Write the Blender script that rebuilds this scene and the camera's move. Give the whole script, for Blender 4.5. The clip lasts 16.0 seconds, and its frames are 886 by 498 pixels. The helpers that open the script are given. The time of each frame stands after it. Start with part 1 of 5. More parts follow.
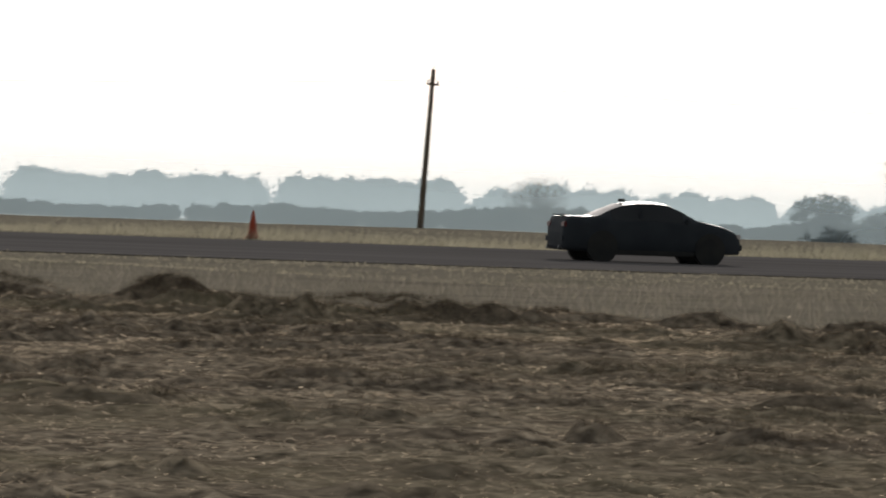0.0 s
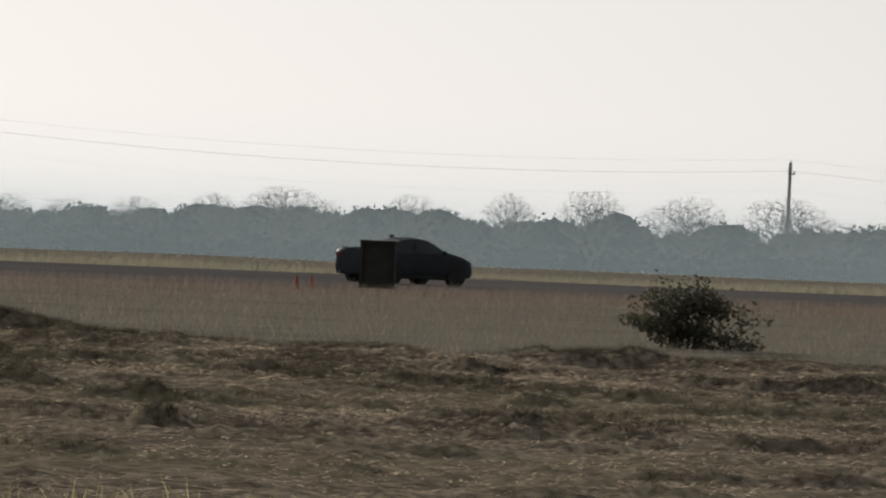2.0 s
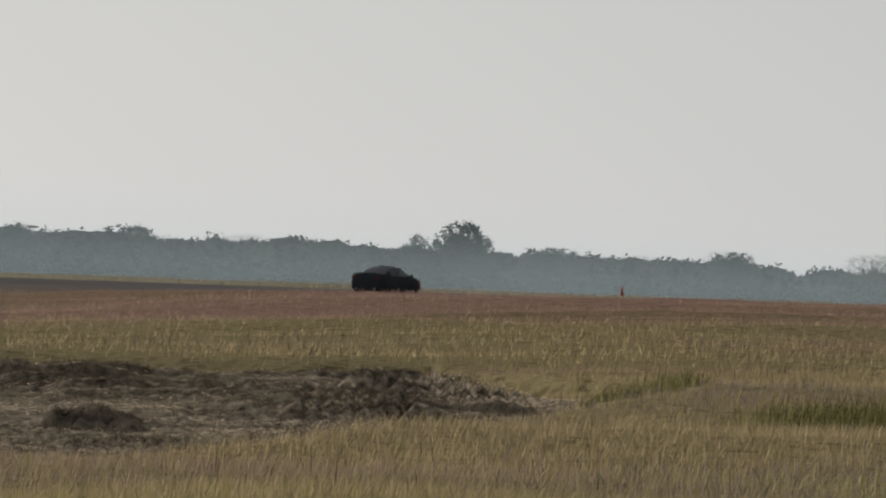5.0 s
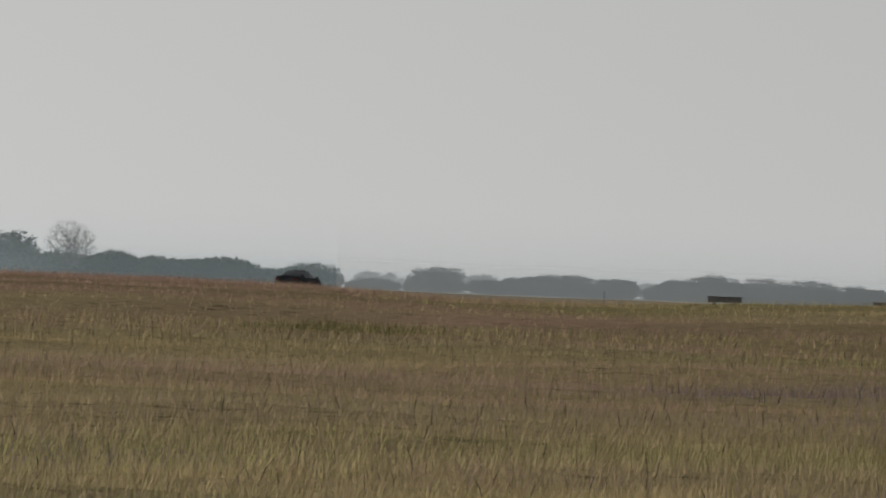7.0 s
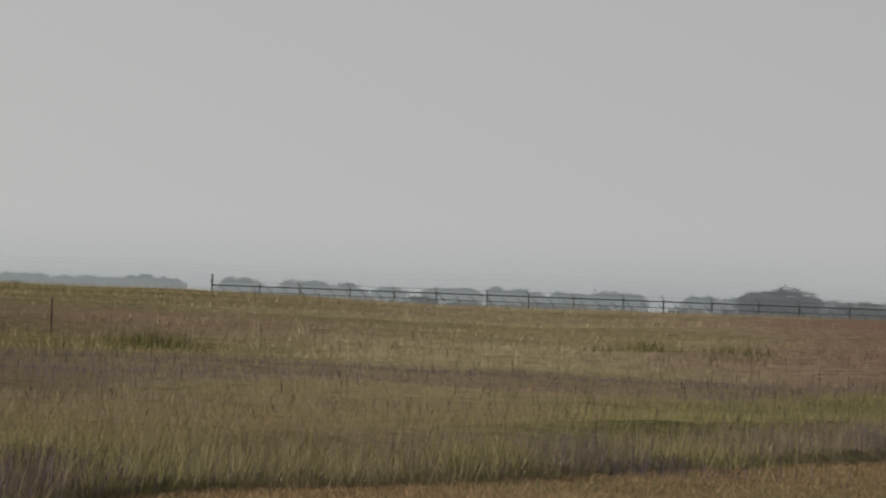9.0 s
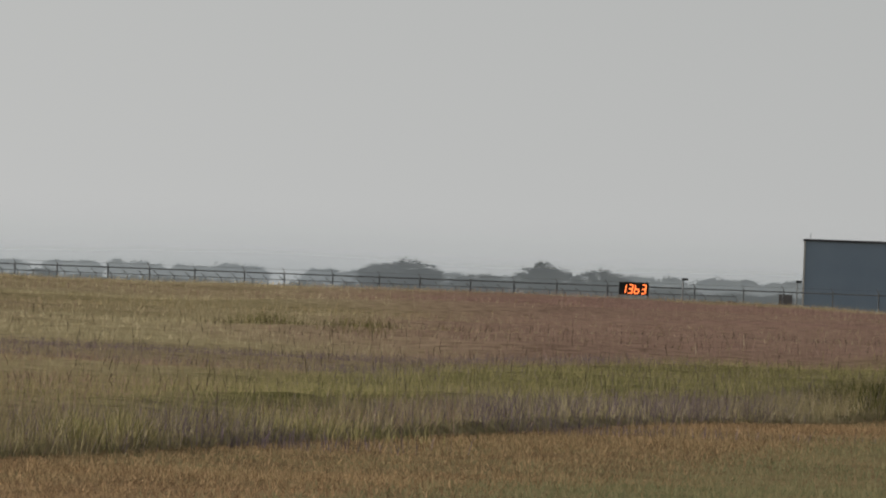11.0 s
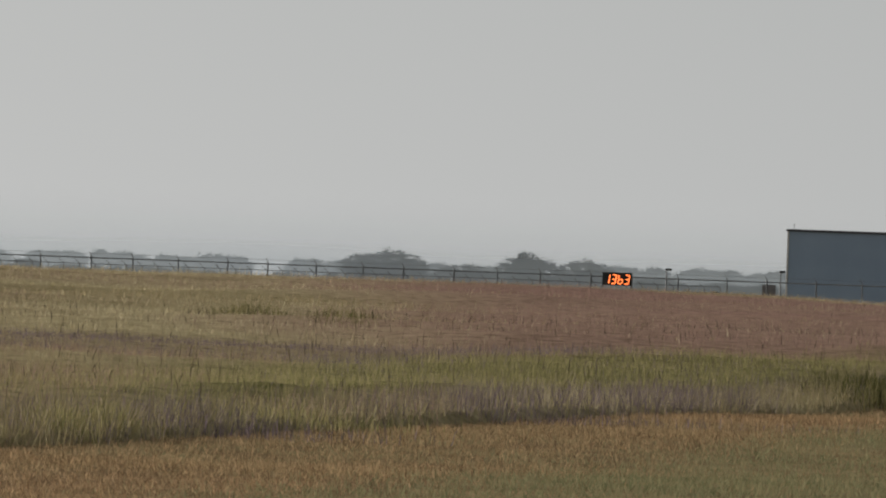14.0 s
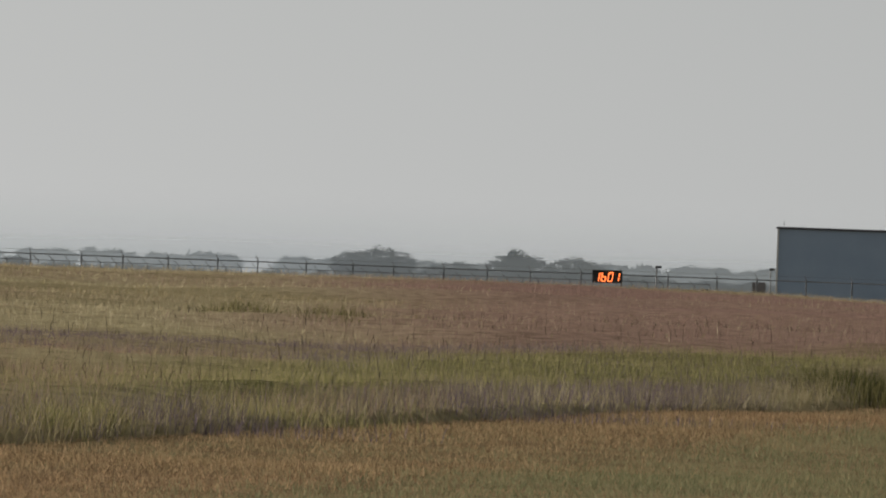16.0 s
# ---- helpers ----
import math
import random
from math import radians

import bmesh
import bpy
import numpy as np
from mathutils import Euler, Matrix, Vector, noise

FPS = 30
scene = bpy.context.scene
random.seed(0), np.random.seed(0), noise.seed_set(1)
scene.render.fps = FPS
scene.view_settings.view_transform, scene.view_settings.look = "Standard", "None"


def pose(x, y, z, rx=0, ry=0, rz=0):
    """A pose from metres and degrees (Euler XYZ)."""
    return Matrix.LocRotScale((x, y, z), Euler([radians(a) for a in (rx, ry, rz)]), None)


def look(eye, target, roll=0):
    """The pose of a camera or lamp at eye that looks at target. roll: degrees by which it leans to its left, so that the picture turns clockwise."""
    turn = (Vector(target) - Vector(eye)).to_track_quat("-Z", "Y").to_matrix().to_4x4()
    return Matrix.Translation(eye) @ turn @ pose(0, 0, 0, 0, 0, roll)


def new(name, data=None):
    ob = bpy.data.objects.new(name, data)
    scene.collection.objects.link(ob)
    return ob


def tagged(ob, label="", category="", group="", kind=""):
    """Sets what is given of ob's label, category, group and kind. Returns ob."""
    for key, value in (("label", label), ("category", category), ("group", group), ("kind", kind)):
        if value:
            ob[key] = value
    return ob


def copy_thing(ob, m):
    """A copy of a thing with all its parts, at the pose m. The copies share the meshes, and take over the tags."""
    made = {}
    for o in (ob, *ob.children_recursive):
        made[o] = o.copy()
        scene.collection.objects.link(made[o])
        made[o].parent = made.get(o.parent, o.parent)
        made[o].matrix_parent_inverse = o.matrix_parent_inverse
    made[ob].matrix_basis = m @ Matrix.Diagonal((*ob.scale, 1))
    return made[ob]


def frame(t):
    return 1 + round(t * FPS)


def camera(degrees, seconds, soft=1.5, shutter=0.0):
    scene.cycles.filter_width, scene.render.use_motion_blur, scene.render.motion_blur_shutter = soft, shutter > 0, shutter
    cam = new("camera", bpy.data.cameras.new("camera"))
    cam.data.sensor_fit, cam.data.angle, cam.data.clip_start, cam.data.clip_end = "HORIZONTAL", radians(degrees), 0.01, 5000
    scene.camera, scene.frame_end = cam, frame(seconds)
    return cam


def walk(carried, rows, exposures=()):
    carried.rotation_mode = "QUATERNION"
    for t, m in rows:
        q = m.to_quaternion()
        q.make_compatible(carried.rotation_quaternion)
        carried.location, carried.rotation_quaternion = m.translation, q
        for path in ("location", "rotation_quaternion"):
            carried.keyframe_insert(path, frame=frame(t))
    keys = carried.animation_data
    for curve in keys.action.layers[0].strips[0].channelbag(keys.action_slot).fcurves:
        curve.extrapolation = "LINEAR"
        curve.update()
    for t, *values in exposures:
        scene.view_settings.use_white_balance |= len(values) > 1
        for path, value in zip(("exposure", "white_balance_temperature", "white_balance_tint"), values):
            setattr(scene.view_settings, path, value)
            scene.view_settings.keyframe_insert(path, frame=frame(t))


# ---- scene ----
EYE = (0.0, 0.0, 1.7)
RUNWAY = 191.6            # distance from the camera to the driving line
POLE_LINE = 489.0


def bearing_xy(deg, dist):
    a = radians(deg)
    return dist * math.sin(a), dist * math.cos(a)


def aim(deg, pitch, roll):
    x, y = bearing_xy(deg, 100.0)
    return look(EYE, (x, y, EYE[2] + 100.0 * math.tan(radians(pitch))), roll)


CAMERA_ROWS = [
    (0.0, 14.961, -0.1517, 1.95), (0.1, 16.687, -0.1396, 1.95), (0.2, 18.375, -0.1274, 1.95), (0.3, 20.077, -0.1153, 1.95), (0.4, 21.803, -0.1032, 1.95),
    (0.5, 23.472, -0.0910, 1.95), (0.6, 24.875, -0.0789, 1.98), (0.7, 26.013, -0.0667, 2.02), (0.8, 27.439, -0.0546, 2.05), (0.9, 29.001, -0.0425, 2.08),
    (1.0, 30.996, -0.0303, 2.12), (1.1, 33.032, -0.0250, 2.18), (1.2, 34.701, -0.0197, 2.23), (1.3, 36.002, -0.0144, 2.29), (1.4, 37.174, -0.0091, 2.35),
    (1.5, 38.289, -0.0038, 2.41), (1.6, 39.301, 0.0159, 2.41), (1.7, 40.162, 0.0356, 2.41), (1.8, 40.978, 0.0554, 2.41), (1.9, 41.846, 0.0751, 2.41),
    (2.0, 42.673, 0.0948, 2.41), (2.1, 43.382, 0.0948, 2.41), (2.2, 43.947, 0.0948, 2.41), (2.3, 44.626, 0.0948, 2.41), (2.4, 45.282, 0.0948, 2.41),
    (2.5, 45.995, 0.0948, 2.41), (2.6, 46.856, 0.1085, 2.36), (2.7, 47.789, 0.1221, 2.31), (2.8, 48.672, 0.1358, 2.27), (2.9, 49.583, 0.1494, 2.22),
    (3.0, 50.481, 0.1631, 2.18), (3.1, 51.297, 0.1669, 2.18), (3.2, 52.124, 0.1707, 2.18), (3.6, 54.875, 0.1923, 2.18), (4.0, 57.454, 0.2140, 2.18),
    (4.4, 59.827, 0.2357, 2.18), (4.8, 61.954, 0.2573, 2.18), (5.3, 64.201, 0.2844, 2.18), (5.5, 64.933, 0.2806, 2.18), (6.0, 66.867, 0.2920, 2.17),
    (6.5, 68.210, 0.2882, 2.17), (7.0, 70.307, 0.2825, 2.17), (7.5, 72.363, 0.2920, 2.16), (8.0, 73.474, 0.3034, 2.16), (8.5, 74.653, 0.2693, 2.16),
    (8.6, 75.033, 0.2655, 2.16), (8.8, 76.641, 0.3186, 2.16), (9.0, 78.450, 0.3603, 2.16), (9.3, 80.702, 0.3944, 2.15), (9.5, 80.497, 0.3679, 2.15),
    (10.0, 80.934, 0.3205, 2.15), (10.2, 80.953, 0.2958, 2.15), (12.3, 81.119, 0.2086, 2.14), (12.5, 81.125, 0.2067, 2.14), (13.0, 81.114, 0.2067, 2.14),
    (13.5, 81.090, 0.1980, 2.13), (14.0, 81.114, 0.2067, 2.13), (14.5, 81.155, 0.2002, 2.13), (15.0, 81.178, 0.2010, 2.12), (15.5, 81.178, 0.2010, 2.12),
    (16.0, 81.182, 0.1934, 2.12),
]

cam = camera(5.945, 16.0, soft=2.0, shutter=0.03)
walk(cam, [(t, aim(b, p, r)) for t, b, p, r in CAMERA_ROWS],
     exposures=[(0.0, 0.12), (0.5, 0.06), (1.0, -0.28), (1.5, -0.22), (2.0, -0.08), (2.5, 0.0), (5.5, -0.06), (6.5, -0.13), (7.5, -0.06), (8.0, -0.05), (8.5, -0.12), (9.0, -0.12), (9.5, -0.04), (10.0, -0.01), (12.5, 0.03), (16.0, 0.03)])

# ---- light ----
SUN_BEARING, SUN_ELEVATION = 16.0, 17.0
world = bpy.data.worlds.new("hazy_sky")
scene.world = world
world.use_nodes = True
wn, wl = world.node_tree.nodes, world.node_tree.links
wn.clear()
sky = wn.new("ShaderNodeTexSky")
sky.sky_type = "NISHITA"
sky.sun_disc = False
sky.sun_elevation = radians(SUN_ELEVATION)
sky.sun_rotation = radians(SUN_BEARING)
sky.air_density, sky.dust_density, sky.ozone_density = 1.0, 1.0, 1.0
sx, sy = bearing_xy(SUN_BEARING, math.cos(radians(SUN_ELEVATION)))
SUN_WAY = (sx, sy, math.sin(radians(SUN_ELEVATION)))


def calc(op, a, b=None):
    node = wn.new("ShaderNodeMath")
    node.operation = op
    for i, v in enumerate((a, b)):
        if isinstance(v, (int, float)):
            node.inputs[i].default_value = v
        elif v is not None:
            wl.new(v, node.inputs[i])
    return node.outputs[0]


# hazy air: bright round the sun and towards the horizon, greyer away from it
way = wn.new("ShaderNodeTexCoord")
dot = wn.new("ShaderNodeVectorMath")
dot.operation = "DOT_PRODUCT"
dot.inputs[1].default_value = SUN_WAY
wl.new(way.outputs["Generated"], dot.inputs[0])
off = calc("ARCCOSINE", calc("MINIMUM", calc("MAXIMUM", dot.outputs["Value"], -1.0), 1.0))
glow = calc("EXPONENT", calc("MULTIPLY", calc("POWER", calc("DIVIDE", off, radians(38.0)), 1.5), -1.0))
away = wn.new("ShaderNodeMapRange")
away.interpolation_type = "SMOOTHSTEP"
away.inputs["From Min"].default_value, away.inputs["From Max"].default_value = radians(85.0), radians(140.0)
away.inputs["To Min"].default_value, away.inputs["To Max"].default_value = 0.39, 0.22
wl.new(off, away.inputs["Value"])
level = calc("ADD", calc("MULTIPLY", glow, 0.98), away.outputs[0])
split = wn.new("ShaderNodeSeparateXYZ")
wl.new(way.outputs["Generated"], split.inputs[0])
height = calc("ABSOLUTE", split.outputs["Z"])
thin = calc("ADD", calc("MULTIPLY", calc("EXPONENT", calc("MULTIPLY", height, -4.0)), 0.62), 0.38)
tint = wn.new("ShaderNodeMixRGB")
tint.inputs["Color1"].default_value = (0.97, 1.0, 1.01, 1)
tint.inputs["Color2"].default_value = (1.07, 1.0, 0.98, 1)
wl.new(glow, tint.inputs["Fac"])
haze = wn.new("ShaderNodeBackground")
wl.new(tint.outputs[0], haze.inputs["Color"])
wl.new(calc("MULTIPLY", level, thin), haze.inputs["Strength"])
back = wn.new("ShaderNodeBackground")
back.inputs["Strength"].default_value = 0.006
both = wn.new("ShaderNodeAddShader")
wout = wn.new("ShaderNodeOutputWorld")
wl.new(sky.outputs[0], back.inputs["Color"])
wl.new(back.outputs[0], both.inputs[0])
wl.new(haze.outputs[0], both.inputs[1])
wl.new(both.outputs[0], wout.inputs["Surface"])
sun_data = bpy.data.lights.new("sun", "SUN")
sun_data.energy, sun_data.angle, sun_data.color = 4.4, radians(0.6), (1.0, 0.94, 0.86)
sun = new("sun", sun_data)
sun.matrix_world = look((0, 0, 0), tuple(-v for v in SUN_WAY))


# ---- materials ----
def material(name, colors, rough=0.8, scale=1.0, detail=6.0, bump=0.0, metal=0.0, island=False, coords="Object", sub=0.0, stretch=(1, 1, 1), spec=0.3, patch=(), spread=0.3):
    """Noise between two or three colours, with fine relief; island: varies piece by piece too; patch: broad patches (scale, colour, amount)."""
    m = bpy.data.materials.new(name)
    m.use_nodes = True
    n, l = m.node_tree.nodes, m.node_tree.links
    b = n["Principled BSDF"]
    if spec > 0.0:
        b.inputs["Roughness"].default_value = rough
        b.inputs["Metallic"].default_value = metal
        b.inputs["Specular IOR Level"].default_value = spec
    else:
        # wholly matt: soil, thatch, asphalt, foliage
        n.remove(b)
        b = n.new("ShaderNodeBsdfDiffuse")
        b.inputs["Roughness"].default_value = 0.6
        l.new(b.outputs[0], n["Material Output"].inputs["Surface"])
    tc = n.new("ShaderNodeTexCoord")
    mp = n.new("ShaderNodeMapping")
    mp.inputs["Scale"].default_value = stretch
    l.new(tc.outputs[coords], mp.inputs["Vector"])
    nz = n.new("ShaderNodeTexNoise")
    nz.inputs["Scale"].default_value, nz.inputs["Detail"].default_value = scale, detail
    l.new(mp.outputs[0], nz.inputs["Vector"])
    ramp = n.new("ShaderNodeValToRGB")
    els = ramp.color_ramp.elements
    while len(els) < len(colors):
        els.new(0.5)
    for i, col in enumerate(colors):
        els[i].position = 0.3 + 0.4 * i / max(1, len(colors) - 1)
        els[i].color = (*col, 1)
    fac = nz.outputs["Fac"]
    if island:
        geo = n.new("ShaderNodeNewGeometry")
        mx = n.new("ShaderNodeMath")
        mx.operation = "MULTIPLY_ADD"
        mx.inputs[1].default_value = spread
        l.new(geo.outputs["Random Per Island"], mx.inputs[0])
        sb = n.new("ShaderNodeMath")
        sb.operation = "SUBTRACT"
        sb.inputs[1].default_value = spread / 2
        l.new(nz.outputs["Fac"], sb.inputs[0])
        l.new(sb.outputs[0], mx.inputs[2])
        fac = mx.outputs[0]
    l.new(fac, ramp.inputs["Fac"])
    col = ramp.outputs["Color"]
    for scale2, colour2, amount2 in patch:
        pz = n.new("ShaderNodeTexNoise")
        pz.inputs["Scale"].default_value, pz.inputs["Detail"].default_value = scale2, 3.0
        l.new(tc.outputs[coords], pz.inputs["Vector"])
        pr = n.new("ShaderNodeMapRange")
        pr.inputs["From Min"].default_value, pr.inputs["From Max"].default_value = 0.45, 0.62
        pr.inputs["To Max"].default_value = amount2
        l.new(pz.outputs["Fac"], pr.inputs["Value"])
        mixc = n.new("ShaderNodeMixRGB")
        mixc.inputs["Color2"].default_value = (*colour2, 1)
        l.new(pr.outputs[0], mixc.inputs["Fac"])
        l.new(col, mixc.inputs["Color1"])
        col = mixc.outputs[0]
    l.new(col, b.inputs["Base Color" if spec > 0.0 else "Color"])
    if bump:
        bp = n.new("ShaderNodeBump")
        bp.inputs["Strength"].default_value = bump
        l.new(nz.outputs["Fac"], bp.inputs["Height"])
        l.new(bp.outputs[0], b.inputs["Normal"])
    if sub:
        # thin leaves and blades let light through
        tr = n.new("ShaderNodeBsdfTranslucent")
        l.new(col, tr.inputs["Color"])
        ms = n.new("ShaderNodeMixShader")
        ms.inputs[0].default_value = sub
        l.new(b.outputs[0], ms.inputs[1])
        l.new(tr.outputs[0], ms.inputs[2])
        l.new(ms.outputs[0], n["Material Output"].inputs["Surface"])
    return m


EARTH = material("dry_earth", [(0.235, 0.21, 0.165), (0.31, 0.275, 0.22), (0.245, 0.222, 0.17)], 0.95, 0.25, 5, 0.08, spec=0.0)
ASPHALT = material("worn_asphalt", [(0.155, 0.145, 0.14), (0.215, 0.20, 0.195)], 0.95, 0.5, 10, 0.3, spec=0.0, stretch=(0.15, 1, 1))
STRAW = material("cut_straw", [(0.18, 0.145, 0.11), (0.78, 0.66, 0.50), (0.38, 0.315, 0.235)], 0.75, 0.35, 3, 0, island=True, sub=0.5, spread=0.9, spec=0.0)
MEADOW_PATCHES = ((0.045, (0.24, 0.225, 0.105), 0.6), (0.09, (0.31, 0.25, 0.20), 0.45))
GOLD = material("seed_grass", [(0.25, 0.205, 0.10), (0.60, 0.49, 0.29), (0.40, 0.315, 0.185)], 0.75, 0.06, 4, 0, island=True, sub=0.5, spec=0.0, patch=MEADOW_PATCHES, spread=0.9)
PALE_GOLD = material("pale_gold_grass", [(0.36, 0.31, 0.18), (0.70, 0.62, 0.42), (0.50, 0.42, 0.28)], 0.75, 0.06, 4, 0, island=True, sub=0.5, spec=0.0, spread=0.9)
RED_GRASS = material("russet_grass", [(0.25, 0.18, 0.145), (0.44, 0.31, 0.255), (0.33, 0.22, 0.185)], 0.75, 0.05, 4, 0, island=True, sub=0.4, spec=0.0, spread=0.6)
SHOULDER = material("dull_russet_grass", [(0.17, 0.14, 0.12), (0.29, 0.235, 0.195), (0.22, 0.18, 0.145)], 0.75, 0.05, 4, 0, island=True, sub=0.35, spec=0.0, spread=0.6)
GREEN_GRASS = material("green_grass", [(0.17, 0.17, 0.07), (0.35, 0.325, 0.14), (0.46, 0.395, 0.205)], 0.75, 0.1, 4, 0, island=True, sub=0.5, spec=0.0, spread=0.7)
PURPLE = material("purple_spikes", [(0.16, 0.13, 0.14), (0.32, 0.25, 0.32), (0.25, 0.20, 0.175)], 0.8, 1, 2, 0, island=True, sub=0.3, spec=0.0, spread=0.9)
WOOD = material("weathered_pole", [(0.10, 0.08, 0.06), (0.17, 0.14, 0.11)], 0.9, 4, 8, 0.3, stretch=(4, 4, 0.3))
BARK = material("bark", [(0.06, 0.05, 0.04), (0.11, 0.09, 0.07)], 0.95, 3, 6, 0.3)
LEAF = material("dull_leaves", [(0.035, 0.045, 0.033), (0.06, 0.068, 0.048), (0.048, 0.05, 0.038)], 0.9, 0.3, 3, 0, island=True, sub=0.08, spec=0.0)
WIRE = material("cable", [(0.06, 0.05, 0.05), (0.10, 0.08, 0.08)], 0.6, 5, 2)
STEEL = material("galvanised_steel", [(0.16, 0.17, 0.18), (0.24, 0.25, 0.26)], 0.55, 6, 4, 0.05, metal=0.6)
SHEET = material("blue_grey_sheet_metal", [(0.25, 0.33, 0.43), (0.29, 0.37, 0.47)], 0.5, 0.4, 6, 0.02)
DARK = material("dark_housing", [(0.032, 0.035, 0.036), (0.05, 0.05, 0.048)], 0.75, 3, 4, spec=0.15)
GLASS = material("tinted_glass", [(0.02, 0.024, 0.028), (0.03, 0.034, 0.038)], 0.08, 1, 2, spec=0.3)
PAINT = material("dark_car_paint", [(0.040, 0.047, 0.056), (0.050, 0.058, 0.067)], 0.55, 2, 2, spec=0.03)
RUBBER = material("tyre_rubber", [(0.03, 0.032, 0.035), (0.042, 0.043, 0.045)], 0.85, 8, 3)
ALLOY = material("wheel_alloy", [(0.12, 0.12, 0.13), (0.18, 0.18, 0.19)], 0.35, 4, 2, metal=0.8)
TAIL = material("red_lens", [(0.10, 0.02, 0.02), (0.13, 0.025, 0.025)], 0.3, 4, 2, spec=0.2)
CLEAR = material("headlight_lens", [(0.35, 0.36, 0.38), (0.5, 0.5, 0.5)], 0.08, 3, 2, spec=0.8)
WHITE = material("chalky_white_paint", [(0.55, 0.55, 0.53), (0.68, 0.67, 0.64)], 0.7, 2, 5)
FEATHER = material("dark_feathers", [(0.03, 0.03, 0.03), (0.05, 0.05, 0.045)], 0.9, 9, 3)
LAWN = material("mown_lawn", [(0.22, 0.15, 0.088), (0.66, 0.46, 0.27), (0.40, 0.30, 0.17)], 0.9, 0.25, 6, 0.0, island=True, sub=0.4, spec=0.0, spread=1.0)
ORANGE = material("cone_orange", [(0.34, 0.065, 0.035), (0.42, 0.09, 0.05)], 0.7, 4, 4)


def haze_sheet_material(name, amount, top, tint):
    """Sheet in place of mist and distance haze: mostly clear, the haze put into its tint, scattering what light falls
    on it; it thins out with height.
    """
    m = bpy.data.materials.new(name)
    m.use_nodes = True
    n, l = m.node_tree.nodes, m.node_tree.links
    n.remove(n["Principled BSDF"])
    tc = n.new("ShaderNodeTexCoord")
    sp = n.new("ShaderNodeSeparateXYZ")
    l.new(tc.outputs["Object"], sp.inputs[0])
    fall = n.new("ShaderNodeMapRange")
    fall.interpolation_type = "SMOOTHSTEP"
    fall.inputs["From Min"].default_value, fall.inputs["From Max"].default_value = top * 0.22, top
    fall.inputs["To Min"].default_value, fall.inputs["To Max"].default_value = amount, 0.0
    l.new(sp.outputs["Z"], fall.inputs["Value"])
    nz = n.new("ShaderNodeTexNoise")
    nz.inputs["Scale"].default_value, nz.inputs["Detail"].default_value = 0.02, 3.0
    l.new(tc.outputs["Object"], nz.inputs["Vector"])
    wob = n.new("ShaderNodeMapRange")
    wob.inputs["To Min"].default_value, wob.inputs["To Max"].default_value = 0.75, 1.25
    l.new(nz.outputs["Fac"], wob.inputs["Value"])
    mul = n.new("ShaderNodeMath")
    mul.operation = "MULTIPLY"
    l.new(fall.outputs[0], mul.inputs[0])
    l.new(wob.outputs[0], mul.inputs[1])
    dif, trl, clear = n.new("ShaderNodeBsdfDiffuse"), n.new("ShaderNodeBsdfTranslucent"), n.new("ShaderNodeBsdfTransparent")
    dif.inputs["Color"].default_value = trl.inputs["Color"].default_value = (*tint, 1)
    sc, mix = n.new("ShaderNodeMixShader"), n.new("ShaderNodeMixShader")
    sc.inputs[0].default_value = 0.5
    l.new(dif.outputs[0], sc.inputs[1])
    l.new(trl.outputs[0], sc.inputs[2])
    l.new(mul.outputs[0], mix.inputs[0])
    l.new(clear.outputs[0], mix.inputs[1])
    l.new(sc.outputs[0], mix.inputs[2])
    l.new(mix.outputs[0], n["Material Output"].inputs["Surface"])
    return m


def part(name, bm, mat, parent=None, label=""):
    me = bpy.data.meshes.new(name)
    bm.to_mesh(me)
    bm.free()
    me.materials.append(mat)
    ob = new(name, me)
    if parent:
        ob.parent = parent
    return tagged(ob, label)


def from_arrays(name, verts, faces, mat, smooth=False):
    """One mesh out of numpy arrays; faces: (n, 3) or (n, 4)."""
    me = bpy.data.meshes.new(name)
    k = faces.shape[1]
    me.vertices.add(len(verts))
    me.vertices.foreach_set("co", np.ascontiguousarray(verts, dtype=np.float32).ravel())
    me.loops.add(faces.size)
    me.loops.foreach_set("vertex_index", np.ascontiguousarray(faces, dtype=np.int32).ravel())
    me.polygons.add(len(faces))
    me.polygons.foreach_set("loop_start", np.arange(0, faces.size, k, dtype=np.int32))
    me.polygons.foreach_set("use_smooth", np.full(len(faces), smooth))
    me.update(calc_edges=True)
    me.materials.append(mat)
    return new(name, me)


def box(bm, cx, cy, cz, sx, sy, sz, bevel=0.0):
    m = Matrix.Translation((cx, cy, cz)) @ Matrix.Diagonal((sx, sy, sz, 1))
    made = bmesh.ops.create_cube(bm, size=1.0, matrix=m)
    if bevel:
        vs = set(made["verts"])
        bmesh.ops.bevel(bm, geom=[e for e in bm.edges if e.verts[0] in vs], offset=bevel, segments=2, affect="EDGES")
    return bm


def tube(bm, a, b, r0, r1, sides=8, cap=True):
    a, b = Vector(a), Vector(b)
    d = b - a
    turn = d.to_track_quat("Z", "Y").to_matrix().to_4x4()
    bmesh.ops.create_cone(bm, cap_ends=cap, segments=sides, radius1=r0, radius2=r1, depth=d.length,
                          matrix=Matrix.Translation((a + b) / 2) @ turn)
    return bm


# ---- ground ----
def smooth(a, b, v):
    k = np.clip((v - a) / (b - a), 0, 1)
    return k * k * (3 - 2 * k)


